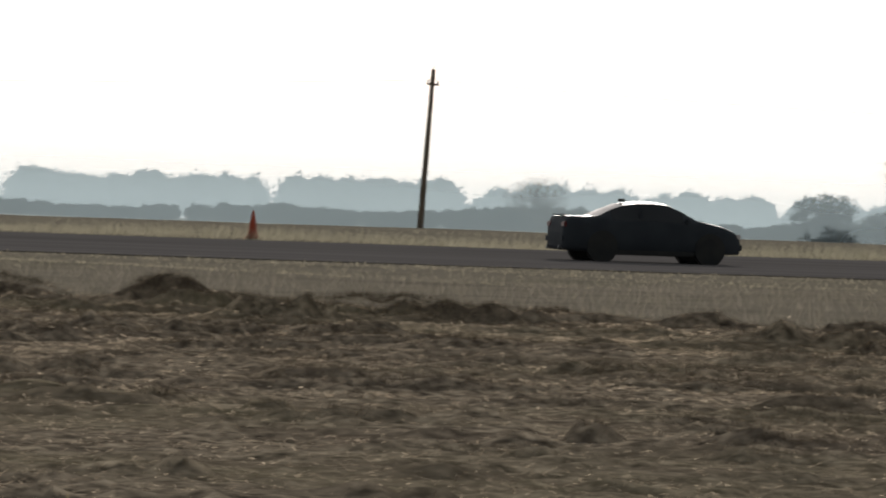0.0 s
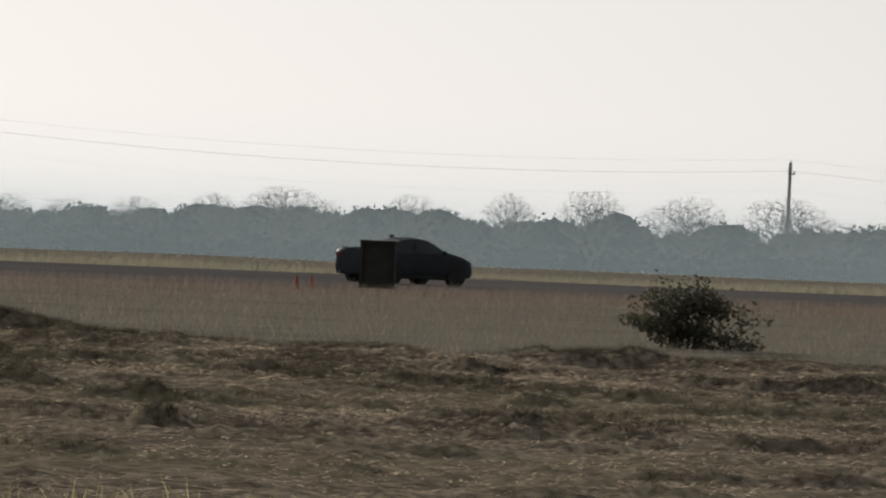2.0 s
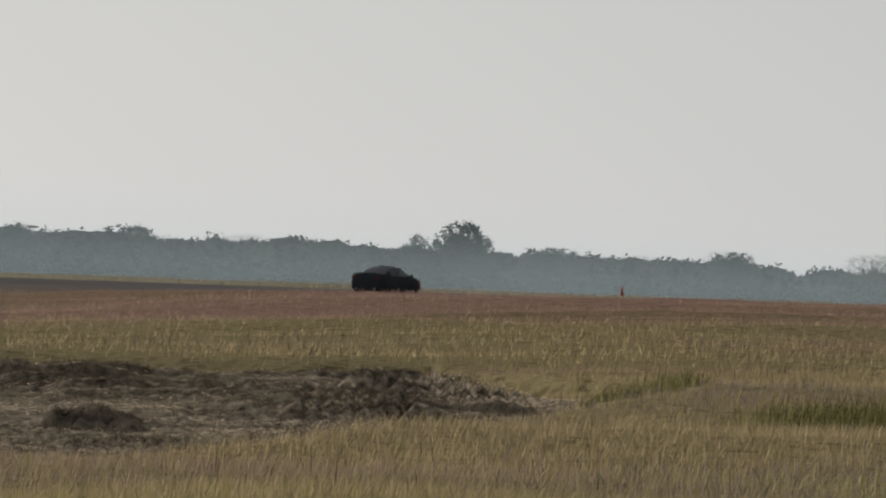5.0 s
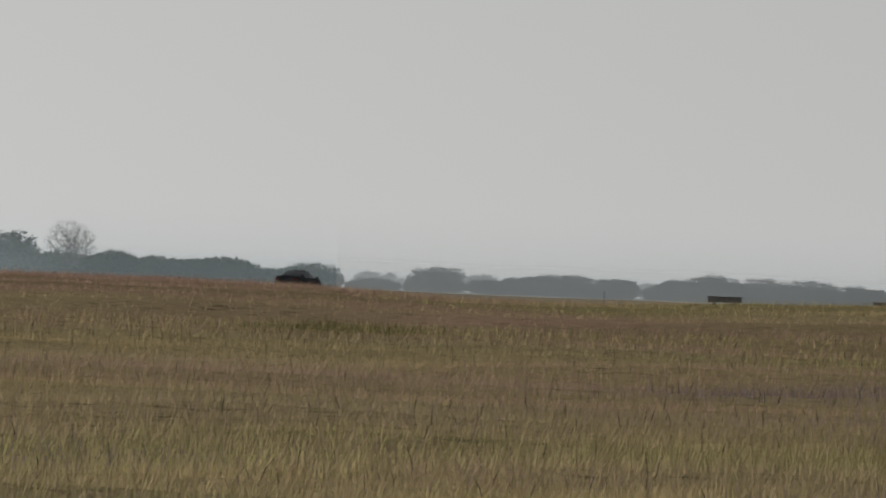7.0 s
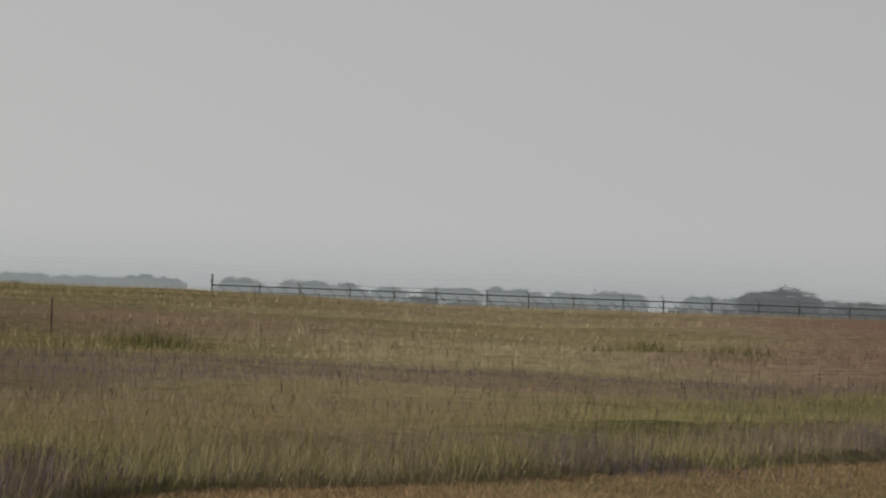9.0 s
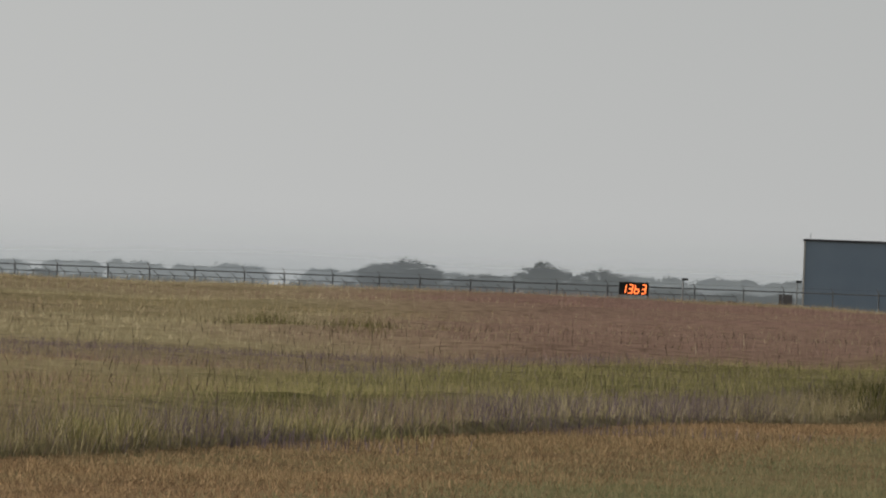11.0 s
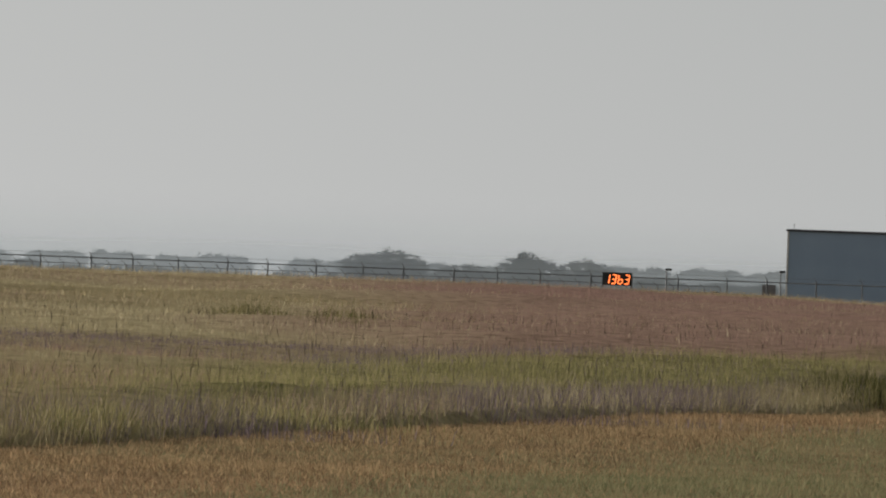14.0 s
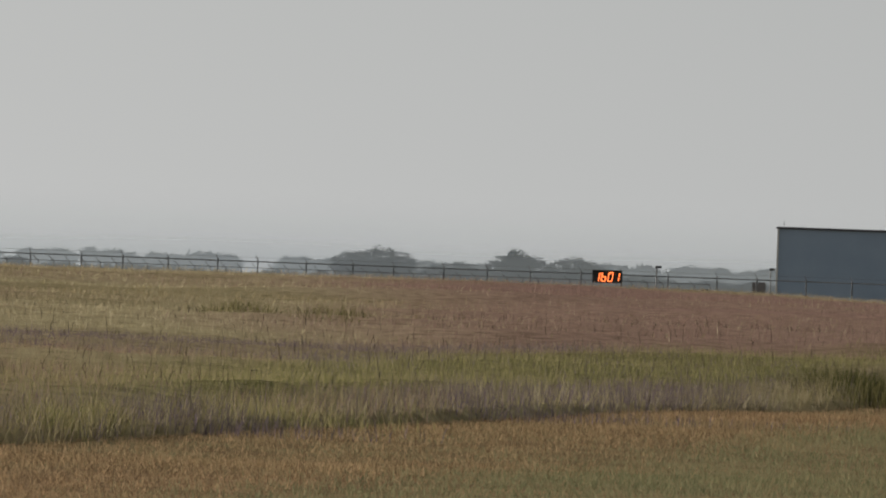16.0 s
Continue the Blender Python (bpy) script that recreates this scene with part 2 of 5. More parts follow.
def base_z(x, y):
    """Height of the land without the crest: it climbs gently past the runway, and swells into a low crest to the east."""
    x, y = np.asarray(x, float), np.asarray(y, float)
    r = np.hypot(x, y)
    b = np.degrees(np.arctan2(x, y))
    prof = np.interp(y, [-9000, 40, 60, 100, 135, 172, 192, 212, 240, 400, 500, 1500, 9000], [0, 0, 0.02, 0.3, 0.52, 0.8, 1.0, 1.2, 1.32, 1.48, 1.52, 1.6, 1.6])
    east = np.interp(r, [0, 60, 110, 170, 230, 300, 420, 9000], [0, 0.0, 0.25, 0.75, 1.08, 0.95, 0.35, 0.3])
    k = smooth(57, 66, b)
    back = smooth(95, 120, np.abs(b))
    z = prof * (1 - k) + np.maximum(east, np.where(y > 165, prof, 0) * smooth(80, 74, b)) * k
    z = z * (1 - back)
    lumps = 0.05 * np.sin(x * 0.21 + 1.3) * np.sin(y * 0.17) + 0.03 * np.sin(x * 0.43 + y * 0.31)
    z = z + 0.32 * smooth(230, 400, x) * (1 - smooth(470, 590, x)) * smooth(120, 170, y) * (1 - smooth(260, 420, y))
    z = z - 0.22 * smooth(540, 640, x) * smooth(120, 170, y) * (1 - smooth(260, 420, y))
    flat = smooth(168, 174, y) * (1 - smooth(208, 216, y)) * smooth(84, 78, b)
    return z + lumps * (1 - flat) * smooth(20, 60, r)


# the crest of the meadow, 250 m out: bearing, and the rise of its skyline in degrees
CREST_AT = [60, 62, 64.5, 66.2, 67.3, 68.5, 69.4, 70.4, 71.1, 72.3, 73.3, 74.4, 75.5, 76.5, 77.6, 78.2, 79.3, 80.3, 81.5, 82.7, 83.4, 84.1, 87]
CREST_RISE = [-0.16, -0.08, -0.02, 0.013, 0.016, 0.013, 0.008, -0.028, -0.034, -0.016, -0.004, 0.0, -0.003, 0.003, -0.002, -0.014, -0.024, -0.02, -0.022, -0.036, -0.037, -0.06, -0.07]
CREST_B = np.arange(60, 87.1, 0.2)
CREST_X, CREST_Y = 250 * np.sin(np.radians(CREST_B)), 250 * np.cos(np.radians(CREST_B))
CREST_LIFT = EYE[2] + 250 * np.radians(np.interp(CREST_B, CREST_AT, CREST_RISE)) - base_z(CREST_X, CREST_Y) - 0.40
CREST_LIFT[0] = CREST_LIFT[-1] = 0.0


def ground_z(x, y):
    """Height of the land, with the meadow's crest."""
    x, y = np.asarray(x, float), np.asarray(y, float)
    r, b = np.hypot(x, y), np.degrees(np.arctan2(x, y))
    lift = np.interp(b, CREST_B, CREST_LIFT, left=0.0, right=0.0)
    return base_z(x, y) + lift * smooth(150, 240, r) * smooth(345, 285, r)


def build_ground():
    bs = np.concatenate([np.arange(-180, 8, 4.0), np.arange(8, 92, 0.25), np.arange(92, 180, 4.0)])
    rs = np.concatenate([[0.5, 5, 12, 20, 28], np.arange(34, 260, 1.5), np.geomspace(262, 6000, 60)])
    b, r = np.meshgrid(np.radians(bs), rs, indexing="ij")
    x, y = r * np.sin(b), r * np.cos(b)
    z = ground_z(x, y)
    v = np.stack([x, y, z], -1).reshape(-1, 3)
    nb, nr = len(bs), len(rs)
    i, j = np.meshgrid(np.arange(nb), np.arange(nr - 1), indexing="ij")
    i2 = (i + 1) % nb
    f = np.stack([i * nr + j, i * nr + j + 1, i2 * nr + j + 1, i2 * nr + j], -1).reshape(-1, 4)
    hub = np.array([[0, 0, float(ground_z(0, 0))]])
    ring = np.arange(0, nb, 2)
    fan = np.stack([ring * 0 + nb * nr, ring * nr, (ring + 1) % nb * nr, (ring + 2) % nb * nr], -1)
    f = np.concatenate([f, fan])
    ob = from_arrays("ground", np.concatenate([v, hub]), f, EARTH, True)
    return tagged(ob, "dry grassland earth with straw and dead grass", "ground", kind="structure")


build_ground()


def build_runway():
    xs = np.concatenate([np.arange(-400, 100, 10.0), np.arange(100, 900, 4.0), np.arange(900, 1600, 20.0)])
    ys = np.linspace(177, 209, 9)
    x, y = np.meshgrid(xs, ys, indexing="ij")
    z = ground_z(x, y) + 0.02
    n = len(ys)
    i, j = np.meshgrid(np.arange(len(xs) - 1), np.arange(n - 1), indexing="ij")
    f = np.stack([i * n + j, (i + 1) * n + j, (i + 1) * n + j + 1, i * n + j + 1], -1).reshape(-1, 4)
    ob = from_arrays("runway", np.stack([x, y, z], -1).reshape(-1, 3), f, ASPHALT, True)
    return tagged(ob, "long grey worn asphalt runway across the field", "runway", kind="structure")


build_runway()


# ---- grass, hay and lawn ----
rng = np.random.default_rng(7)
LATTICE = rng.random((256, 256))


def value_noise(x, y):
    """Smooth noise on a unit lattice, 0 to 1."""
    xi, yi = np.floor(x).astype(int), np.floor(y).astype(int)
    u, v = x - xi, y - yi
    u, v = u * u * (3 - 2 * u), v * v * (3 - 2 * v)
    g = lambda i, j: LATTICE[i % 256, j % 256]
    return (g(xi, yi) * (1 - u) + g(xi + 1, yi) * u) * (1 - v) + (g(xi, yi + 1) * (1 - u) + g(xi + 1, yi + 1) * u) * v


def hay_near(b):
    return np.interp(b, [8, 36, 45, 49, 58, 62, 63.2, 64, 64.8], [43, 50, 55, 57, 62, 74, 82, 92, 104])


def hay_far(b):
    return np.interp(b, [8, 12, 17, 28, 32.6, 41, 46, 51, 53, 58, 62, 62.8, 63.7, 64.8], [122, 121, 118, 113, 122, 132, 137, 142, 138, 132, 128, 128, 115, 105])


def lawn_edge(b):
    return np.interp(b, [60, 70, 75, 76.3, 77.2, 78.2, 79, 79.7, 80.5, 81.2, 82, 82.7, 83.5, 84.1, 90], [30, 40, 56, 66, 72, 76.2, 78.7, 81.5, 85.5, 90, 94, 98, 106, 110, 135])


# piles of raked hay: bearing, distance, half length, half depth, height
PILES = [(26.6, 76, 1.5, 0.7, 0.42), (24.2, 81, 0.6, 0.5, 0.36), (22.8, 104, 1.1, 0.7, 0.48), (27.6, 68, 0.6, 0.4, 0.3), (20.6, 101, 0.7, 0.5, 0.3), (14.6, 121, 1.1, 0.7, 0.55),
         (13.3, 119, 0.8, 0.6, 0.42), (16.7, 103, 0.6, 0.5, 0.33), (38.3, 110, 1.0, 0.5, 0.32), (40.3, 112, 0.8, 0.5, 0.30),
         (36.6, 112, 0.6, 0.4, 0.28), (16.0, 116, 1.3, 0.6, 0.33), (41.6, 113, 0.6, 0.4, 0.28), (51.2, 114, 0.8, 0.5, 0.3)]
PILES = [(pb, pr, hl, hd * 0.6, h * 0.45) for pb, pr, hl, hd, h in PILES]
for _ in range(520):
    pb = rng.uniform(9, 61)
    lo, hi = float(hay_near(pb)) + 2, float(hay_far(pb)) - 1
    pr = lo + (hi - lo) * rng.random() ** 0.8
    PILES.append((pb, pr, rng.uniform(0.22, 0.75) * pr / 85, rng.uniform(0.16, 0.36), min(0.3, 0.10 * math.exp(rng.normal(0, 0.42)) * pr / 85)))
for _ in range(90):
    pb = rng.uniform(9, 56)
    PILES.append((pb, float(hay_far(pb)) - rng.uniform(0, 5), rng.uniform(0.4, 1.2), rng.uniform(0.25, 0.5), rng.uniform(0.05, 0.14)))
for _ in range(2600):
    pb = rng.uniform(9, 63)
    lo, hi = float(hay_near(pb)) + 1, float(hay_far(pb)) - 1
    pr = rng.uniform(lo, hi)
    PILES.append((pb, pr, rng.uniform(0.3, 1.3) * pr / 85, rng.uniform(0.10, 0.22), rng.uniform(0.03, 0.095) * pr / 85))


def hay_z(x, y):
    """The mown, raked surface: nearly flat thatch with fine ripples, and the clumps that lie on it."""
    r, b = np.hypot(x, y), np.degrees(np.arctan2(x, y))
    t = np.radians(b) * 90.0
    n1 = value_noise(t * 0.35 + 7, r * 0.35)
    n3 = value_noise(t * 1.6, r * 1.6)
    n4 = value_noise(t * 4.2 + 3, r * 4.2)
    ridge = 1 - np.abs(2 * value_noise(t * 0.55 + 17, r * 1.1 + 5) - 1)
    z = 0.03 * n1 + 0.045 * ridge ** 3 * (0.3 + n3) + 0.028 * n3 + 0.022 * n4
    order = np.argsort(b)
    sb = b[order]
    for pb, pr, hl, hd, h in PILES:
        span = math.degrees(2.3 * hl / pr)
        k = order[np.searchsorted(sb, pb - span):np.searchsorted(sb, pb + span)]
        k = k[np.abs(r[k] - pr) < 1.9 * hd]
        if len(k):
            dt, dr = np.radians(b[k] - pb) * pr / (1.25 * hl), (r[k] - pr) / hd
            q = (dt ** 2 + dr ** 2) * (0.6 + 0.9 * n3[k])
            z[k] += 1.0 * h * np.exp(-q ** 2.4) * (0.5 + 0.7 * n4[k])
    return z


def build_hay():
    bs = np.arange(8, 64.8, 0.11)
    k = np.linspace(0, 1, 460)
    b, q = np.meshgrid(bs, k, indexing="ij")
    r = hay_near(b) + (hay_far(b) - hay_near(b)) * q
    x, y = r * np.sin(np.radians(b)), r * np.cos(np.radians(b))
    edge = np.minimum(1, np.minimum(q, 1 - q) * 30)
    z = ground_z(x, y) + hay_z(x.ravel(), y.ravel()).reshape(x.shape) * edge + 0.03 * edge - 0.03
    n = len(k)
    i, j = np.meshgrid(np.arange(len(bs) - 1), np.arange(n - 1), indexing="ij")
    f = np.stack([i * n + j, i * n + j + 1, (i + 1) * n + j + 1, (i + 1) * n + j], -1).reshape(-1, 4)
    ob = from_arrays("hay_field", np.stack([x, y, z], -1).reshape(-1, 3), f, HAY, True)
    tagged(ob, "raked brown hay lying in uneven heaps and windrows", "hay", kind="stuff")


HAY = material("matted_hay", [(0.075, 0.062, 0.05), (0.29, 0.24, 0.18), (0.55, 0.46, 0.345)], 0.95, 7.0, 12, 1.0, spec=0.0,
               patch=((0.08, (0.27, 0.24, 0.15), 0.5), (0.6, (0.18, 0.145, 0.11), 0.45)))


# clumps of rank grass, darkened for their shaded faces: bearing, distance, half width, half depth, height
TUFTS = [(64.35, 108, 0.8, 1.0, 0.26), (65.8, 85, 1.4, 1.2, 0.26), (76.5, 138, 1.2, 2.0, 0.10), (79.85, 150, 1.0, 2.0, 0.09), (80.45, 146, 0.9, 2.0, 0.06), (69.6, 150, 2.2, 2.5, 0.06), (84.0, 111, 0.9, 1.0, 0.24)]


def tufts(x, y):
    r, b = np.hypot(x, y), np.degrees(np.arctan2(x, y))
    h = np.zeros_like(x)
    for tb, tr, hw, hd, top in TUFTS:
        h = h + top * np.exp(-((np.radians(b - tb) * tr / hw) ** 2) ** 1.5 - ((r - tr) / hd) ** 2)
    return h


def canopy(x, y):
    """How high the matted mass of the tall meadow stands over the ground, without its tips."""
    r, b = np.hypot(x, y), np.degrees(np.arctan2(x, y))
    h = 0.34 * (0.45 + 0.6 * value_noise(x * 0.07 + 5, y * 0.07) + 0.4 * value_noise(x * 0.25, y * 0.25 + 8) + 0.15 * value_noise(x * 1.1, y * 1.1))
    out = np.where(b < 64.8, np.maximum(hay_near(b) - r, r - hay_far(b)), 9.0)
    edge = r - lawn_edge(b) - 1.0 * (value_noise(x * 0.5, y * 0.5) - 0.4)
    ramp = smooth(0, 0.9, out) * (0.35 * smooth(-0.1, 0.9, edge) + 0.65 * smooth(0.4, 7.0, edge)) * smooth(56, 62, b + 6 * (value_noise(x * 0.09 + 2, y * 0.09) - 0.6))
    far = np.where(b < 66, smooth(160, 140, y), 1.0) * smooth(330, 290, r)
    return h * ramp * far


def zones(x, y):
    """How much of the meadow is russet, green and pale gold at a place, 0 to 1."""
    r, b = np.hypot(x, y), np.degrees(np.arctan2(x, y))
    n1, n2 = value_noise(x * 0.05, y * 0.05), value_noise(x * 0.06 + 40, y * 0.06)
    n3 = value_noise(x * 0.12, y * 0.12) + 0.25 * (value_noise(x * 0.5, y * 0.5) - 0.5)
    edge = r - lawn_edge(b)
    red = 0.9 * smooth(165, 195, r + 30 * (n2 - 0.5)) * smooth(73, 68, b) * smooth(56, 63, b) + 0.85 * smooth(79.5, 82, b + 1.5 * (n3 - 0.5)) * smooth(116, 132, r + 14 * (n2 - 0.5)) * smooth(262, 225, r)
    red = red + 0.55 * smooth(69, 72, b) * smooth(79, 75.5, b) * smooth(135, 165, r + 24 * (n3 - 0.5)) * smooth(195, 170, r) + 0.25 * smooth(0.5, 0.7, n1) * smooth(100, 130, r)
    green = smooth(0.5, 0.66, n3) * 0.6 * smooth(110, 60, r) + 0.2 * smooth(62, 52, r) + 0.45 * smooth(0.62, 0.75, n2) * smooth(110, 140, r) * smooth(78, 75, b)
    green = green + 0.85 * smooth(78.3, 80.5, b) * smooth(3, 8, edge + 6 * (n3 - 0.5)) * smooth(30, 21, edge + 8 * (n3 - 0.5)) + 0.4 * smooth(190, 230, r) * smooth(74, 76, b) * smooth(79, 77, b)
    # tufts take the dark green too, in place of their shaded faces
    clump = smooth(0.05, 0.16, tufts(x, y))
    pale = smooth(74.5, 78, b + 3 * (n1 - 0.5)) * (0.35 + 0.65 * smooth(0.35, 0.6, n3))
    return np.clip(red * (1 - clump), 0, 1), np.clip(green + clump, 0, 1), np.clip(pale, 0, 1)


def build_canopy():
    bs = np.arange(55, 88, 0.1)
    rs = np.geomspace(42, 332, 330)
    b, r = np.meshgrid(np.radians(bs), rs, indexing="ij")
    x, y = r * np.sin(b), r * np.cos(b)
    c = canopy(x.ravel(), y.ravel()).reshape(x.shape)
    z = ground_z(x, y) + np.where(c > 0.02, c, -0.06)
    n = len(rs)
    i, j = np.meshgrid(np.arange(len(bs) - 1), np.arange(n - 1), indexing="ij")
    f = np.stack([i * n + j, i * n + j + 1, (i + 1) * n + j + 1, (i + 1) * n + j], -1).reshape(-1, 4)
    v = np.stack([x, y, z], -1).reshape(-1, 3)
    ob = from_arrays("meadow", v, f, MATTED, True)
    for name, share in zip(("russet", "green", "pale"), zones(v[:, 0], v[:, 1])):
        ob.data.attributes.new(name, "FLOAT", "POINT").data.foreach_set("value", share.astype(np.float32))
    tagged(ob, "dense matted mass of golden, russet and green meadow", "meadow", kind="stuff")


def meadow_material():
    """Matted grass whose colour follows the share of russet and green growth."""
    m = material("matted_grass", [(0.11, 0.09, 0.045), (0.33, 0.27, 0.15), (0.21, 0.175, 0.09)], 0.95, 3.0, 10, 1.0, spec=0.0)
    n, l = m.node_tree.nodes, m.node_tree.links
    ramp, dif = n["Color Ramp"], n["Diffuse BSDF"]
    fac = ramp.inputs["Fac"].links[0].from_socket
    col = ramp.outputs["Color"]
    for name, dark, light in (("pale", (0.24, 0.20, 0.11), (0.56, 0.47, 0.28)), ("russet", (0.22, 0.14, 0.11), (0.42, 0.27, 0.215)), ("green", (0.09, 0.09, 0.035), (0.24, 0.225, 0.085))):
        r = n.new("ShaderNodeValToRGB")
        r.color_ramp.elements[0].position, r.color_ramp.elements[1].position = 0.3, 0.7
        r.color_ramp.elements[0].color, r.color_ramp.elements[1].color = (*dark, 1), (*light, 1)
        l.new(fac, r.inputs["Fac"])
        at = n.new("ShaderNodeAttribute")
        at.attribute_name = name
        mx = n.new("ShaderNodeMixRGB")
        l.new(at.outputs["Fac"], mx.inputs["Fac"])
        l.new(col, mx.inputs["Color1"])
        l.new(r.outputs["Color"], mx.inputs["Color2"])
        col = mx.outputs[0]
    l.new(col, dif.inputs["Color"])
    return m


MATTED = meadow_material()
build_canopy()
build_hay()


def scatter(n, b0, b1, r0, r1):
    """n random places in a sector, evenly over its area."""
    b = np.radians(rng.uniform(b0, b1, n))
    r = np.sqrt(rng.uniform(r0 * r0, r1 * r1, n))
    return r * np.sin(b), r * np.cos(b)


def blades(name, x, y, height, width, lean, mat, label, lift=None, wind=0.0, category="grass", flat=0.25, plain=False):
    """Tapered, bent blades of grass as one mesh."""
    n = len(x)
    z = ground_z(x, y) - 0.02 + (0 if lift is None else lift)
    a = rng.uniform(0, 2 * math.pi, n)
    h = height * rng.uniform(0.6, 1.25, n)
    w = width * rng.uniform(0.7, 1.3, n) / 2
    ln = lean * rng.uniform(0.2, 1.6, n)
    dx, dy = np.cos(a) * ln + wind, np.sin(a) * ln
    t = np.arctan2(x, y) + rng.uniform(-1.0, 1.0, n)
    px, py = np.cos(t) * w, -np.sin(t) * w
    tip = np.stack([x + dx * h, y + dy * h, z + h * np.maximum(flat, 1 - 0.3 * ln)], -1)
    if plain:
        v = np.stack([np.stack([x - px, y - py, z], -1), np.stack([x + px, y + py, z], -1), tip], 1)
        return tagged(from_arrays(name, v.reshape(-1, 3), np.arange(3 * n).reshape(-1, 3), mat), label, category, kind="stuff")
    v = np.empty((n, 5, 3))
    v[:, 0] = np.stack([x - px, y - py, z], -1)
    v[:, 1] = np.stack([x + px, y + py, z], -1)
    mx, my, mz = x + dx * h * 0.4, y + dy * h * 0.4, z + h * 0.6 * np.maximum(flat, 1 - 0.3 * ln)
    v[:, 2] = np.stack([mx + px * 0.8, my + py * 0.8, mz], -1)
    v[:, 3] = np.stack([mx - px * 0.8, my - py * 0.8, mz], -1)
    v[:, 4] = tip
    k = (np.arange(n) * 5)[:, None]
    f = np.concatenate([k + [0, 1, 2], k + [0, 2, 3], k + [3, 2, 4]])
    ob = from_arrays(name, v.reshape(-1, 3), f, mat)
    return tagged(ob, label, category, kind="stuff")


def thinned(x, y, keep):
    m = rng.random(len(x)) < keep
    return x[m], y[m]


def build_grass():
    # straw on the raked field
    x, y = scatter(800000, 8.5, 64.8, 44, 126)
    r, b = np.hypot(x, y), np.degrees(np.arctan2(x, y))
    m = (r > hay_near(b)) & (r < hay_far(b))
    x, y = x[m], y[m]
    keep = 0.25 + 0.75 * smooth(0.35, 0.65, value_noise(x * 0.9, y * 0.9) * 0.6 + value_noise(x * 3.1, y * 3.1) * 0.4)
    x, y = thinned(x, y, keep)
    straw("loose_straw", x, y, hay_z(x, y))
    # ragged stems on the heaps, their dark colour standing in for the heaps' shaded sides
    hx, hy = [], []
    for pb, pr, hl, hd, h in PILES:
        n = int(6 + (6500 if h > 0.07 else 300) * h * hl)
        tb = np.radians(pb + np.degrees(rng.normal(0, hl * 0.5, n) / pr))
        rr = pr - 0.3 * hd + rng.normal(0, hd * 0.6, n)
        hx.append(rr * np.sin(tb))
        hy.append(rr * np.cos(tb))
    x, y = np.concatenate(hx), np.concatenate(hy)
    blades("heap_stems", x, y, 0.13, 0.006, 1.3, DULL_SHADE_STEM, "dull brown stems on the hay heaps, coloured dark for their backlit shade", lift=hay_z(x, y) - 0.03, category="straw", plain=True)
    # low growth in front of the raked field
    x, y = scatter(90000, 8.5, 66, 40, 100)
    r, b = np.hypot(x, y), np.degrees(np.arctan2(x, y))
    k = smooth(1.5, -2.0, r - hay_near(b)) * np.clip(value_noise(x * 0.3, y * 0.3) * 1.5 - 0.1 + smooth(50, 58, b), 0, 1)
    x, y = thinned(x, y, k)
    blades("verge_grass", x, y, 0.30, 0.008, 0.5, GREEN_GRASS, "yellow-green grass in front of the hay")
    # between the hay and the runway
    x, y = scatter(330000, 8.5, 66, 112, 330)
    r, b = np.hypot(x, y), np.degrees(np.arctan2(x, y))
    m = (r > hay_far(b) - 0.5) & (y < 176.5)
    x, y, b, r = x[m], y[m], b[m], r[m]
    red = 0.75 * smooth(34, 44, b) * smooth(126, 160, y + 14 * value_noise(x * 0.1, y * 0.1)) + smooth(58, 64, b)
    pale = smooth(150, 160, y) * (1 - red)
    pick = rng.random(len(x))
    m = pick < red
    blades("russet_grass", x[m], y[m], 0.34, 0.012, 0.35, SHOULDER, "tall russet seeding grass beside the runway", plain=True)
    m2 = ~m & (pick < red + pale)
    blades("pale_grass", x[m2], y[m2], 0.10, 0.02, 0.7, PALE, "pale short grass on the runway shoulder", plain=True)
    m3 = ~m & ~m2
    blades("verge_grass", x[m3], y[m3], 0.24, 0.011, 0.5, VERGE, "dull olive grass between hay and runway", plain=True)
    # past the runway
    x = rng.uniform(30, 1000, 70000)
    y = 213 + 170 * rng.random(70000) ** 2
    blades("far_grass", x, y, 0.16, 0.03, 0.6, FAR_GRASS, "pale golden grass past the runway", plain=True)
    # a bank of taller grass along the runway's far edge
    x = rng.uniform(30, 560, 90000)
    y = 210.2 + 6.5 * rng.random(90000)
    blades("far_grass", x, y, 0.30 * (0.5 + value_noise(x * 0.12, y * 0.3)), 0.022, 0.45, FAR_GRASS, "bank of pale golden grass along the runway's far edge", wind=0.2, plain=True)
    # russet growth that half hides the near edge of the asphalt
    x, y = rng.uniform(128, 440, 110000), rng.uniform(160, 176.8, 110000)
    k = smooth(36, 43, np.degrees(np.arctan2(x, y))) * (0.4 + 0.6 * value_noise(x * 0.15, y * 0.3))
    x, y = thinned(x, y, k)
    blades("russet_grass", x, y, 0.38, 0.011, 0.4, SHOULDER, "russet seeding grass on the runway's near shoulder", wind=0.2, plain=True)
    # the tall meadow, near
    x, y = scatter(480000, 56, 87, 44, 125)
    r, b = np.hypot(x, y), np.degrees(np.arctan2(x, y))
    hay = (r > hay_near(b)) & (r < hay_far(b)) & (b < 64.8)
    m = (r > lawn_edge(b) + rng.normal(0, 0.5, len(x))) & ~hay
    x, y, b, r = x[m], y[m], b[m], r[m]
    tall = 0.75 + 0.5 * value_noise(x * 0.2 + 5, y * 0.2)
    green = zones(x, y)[1]
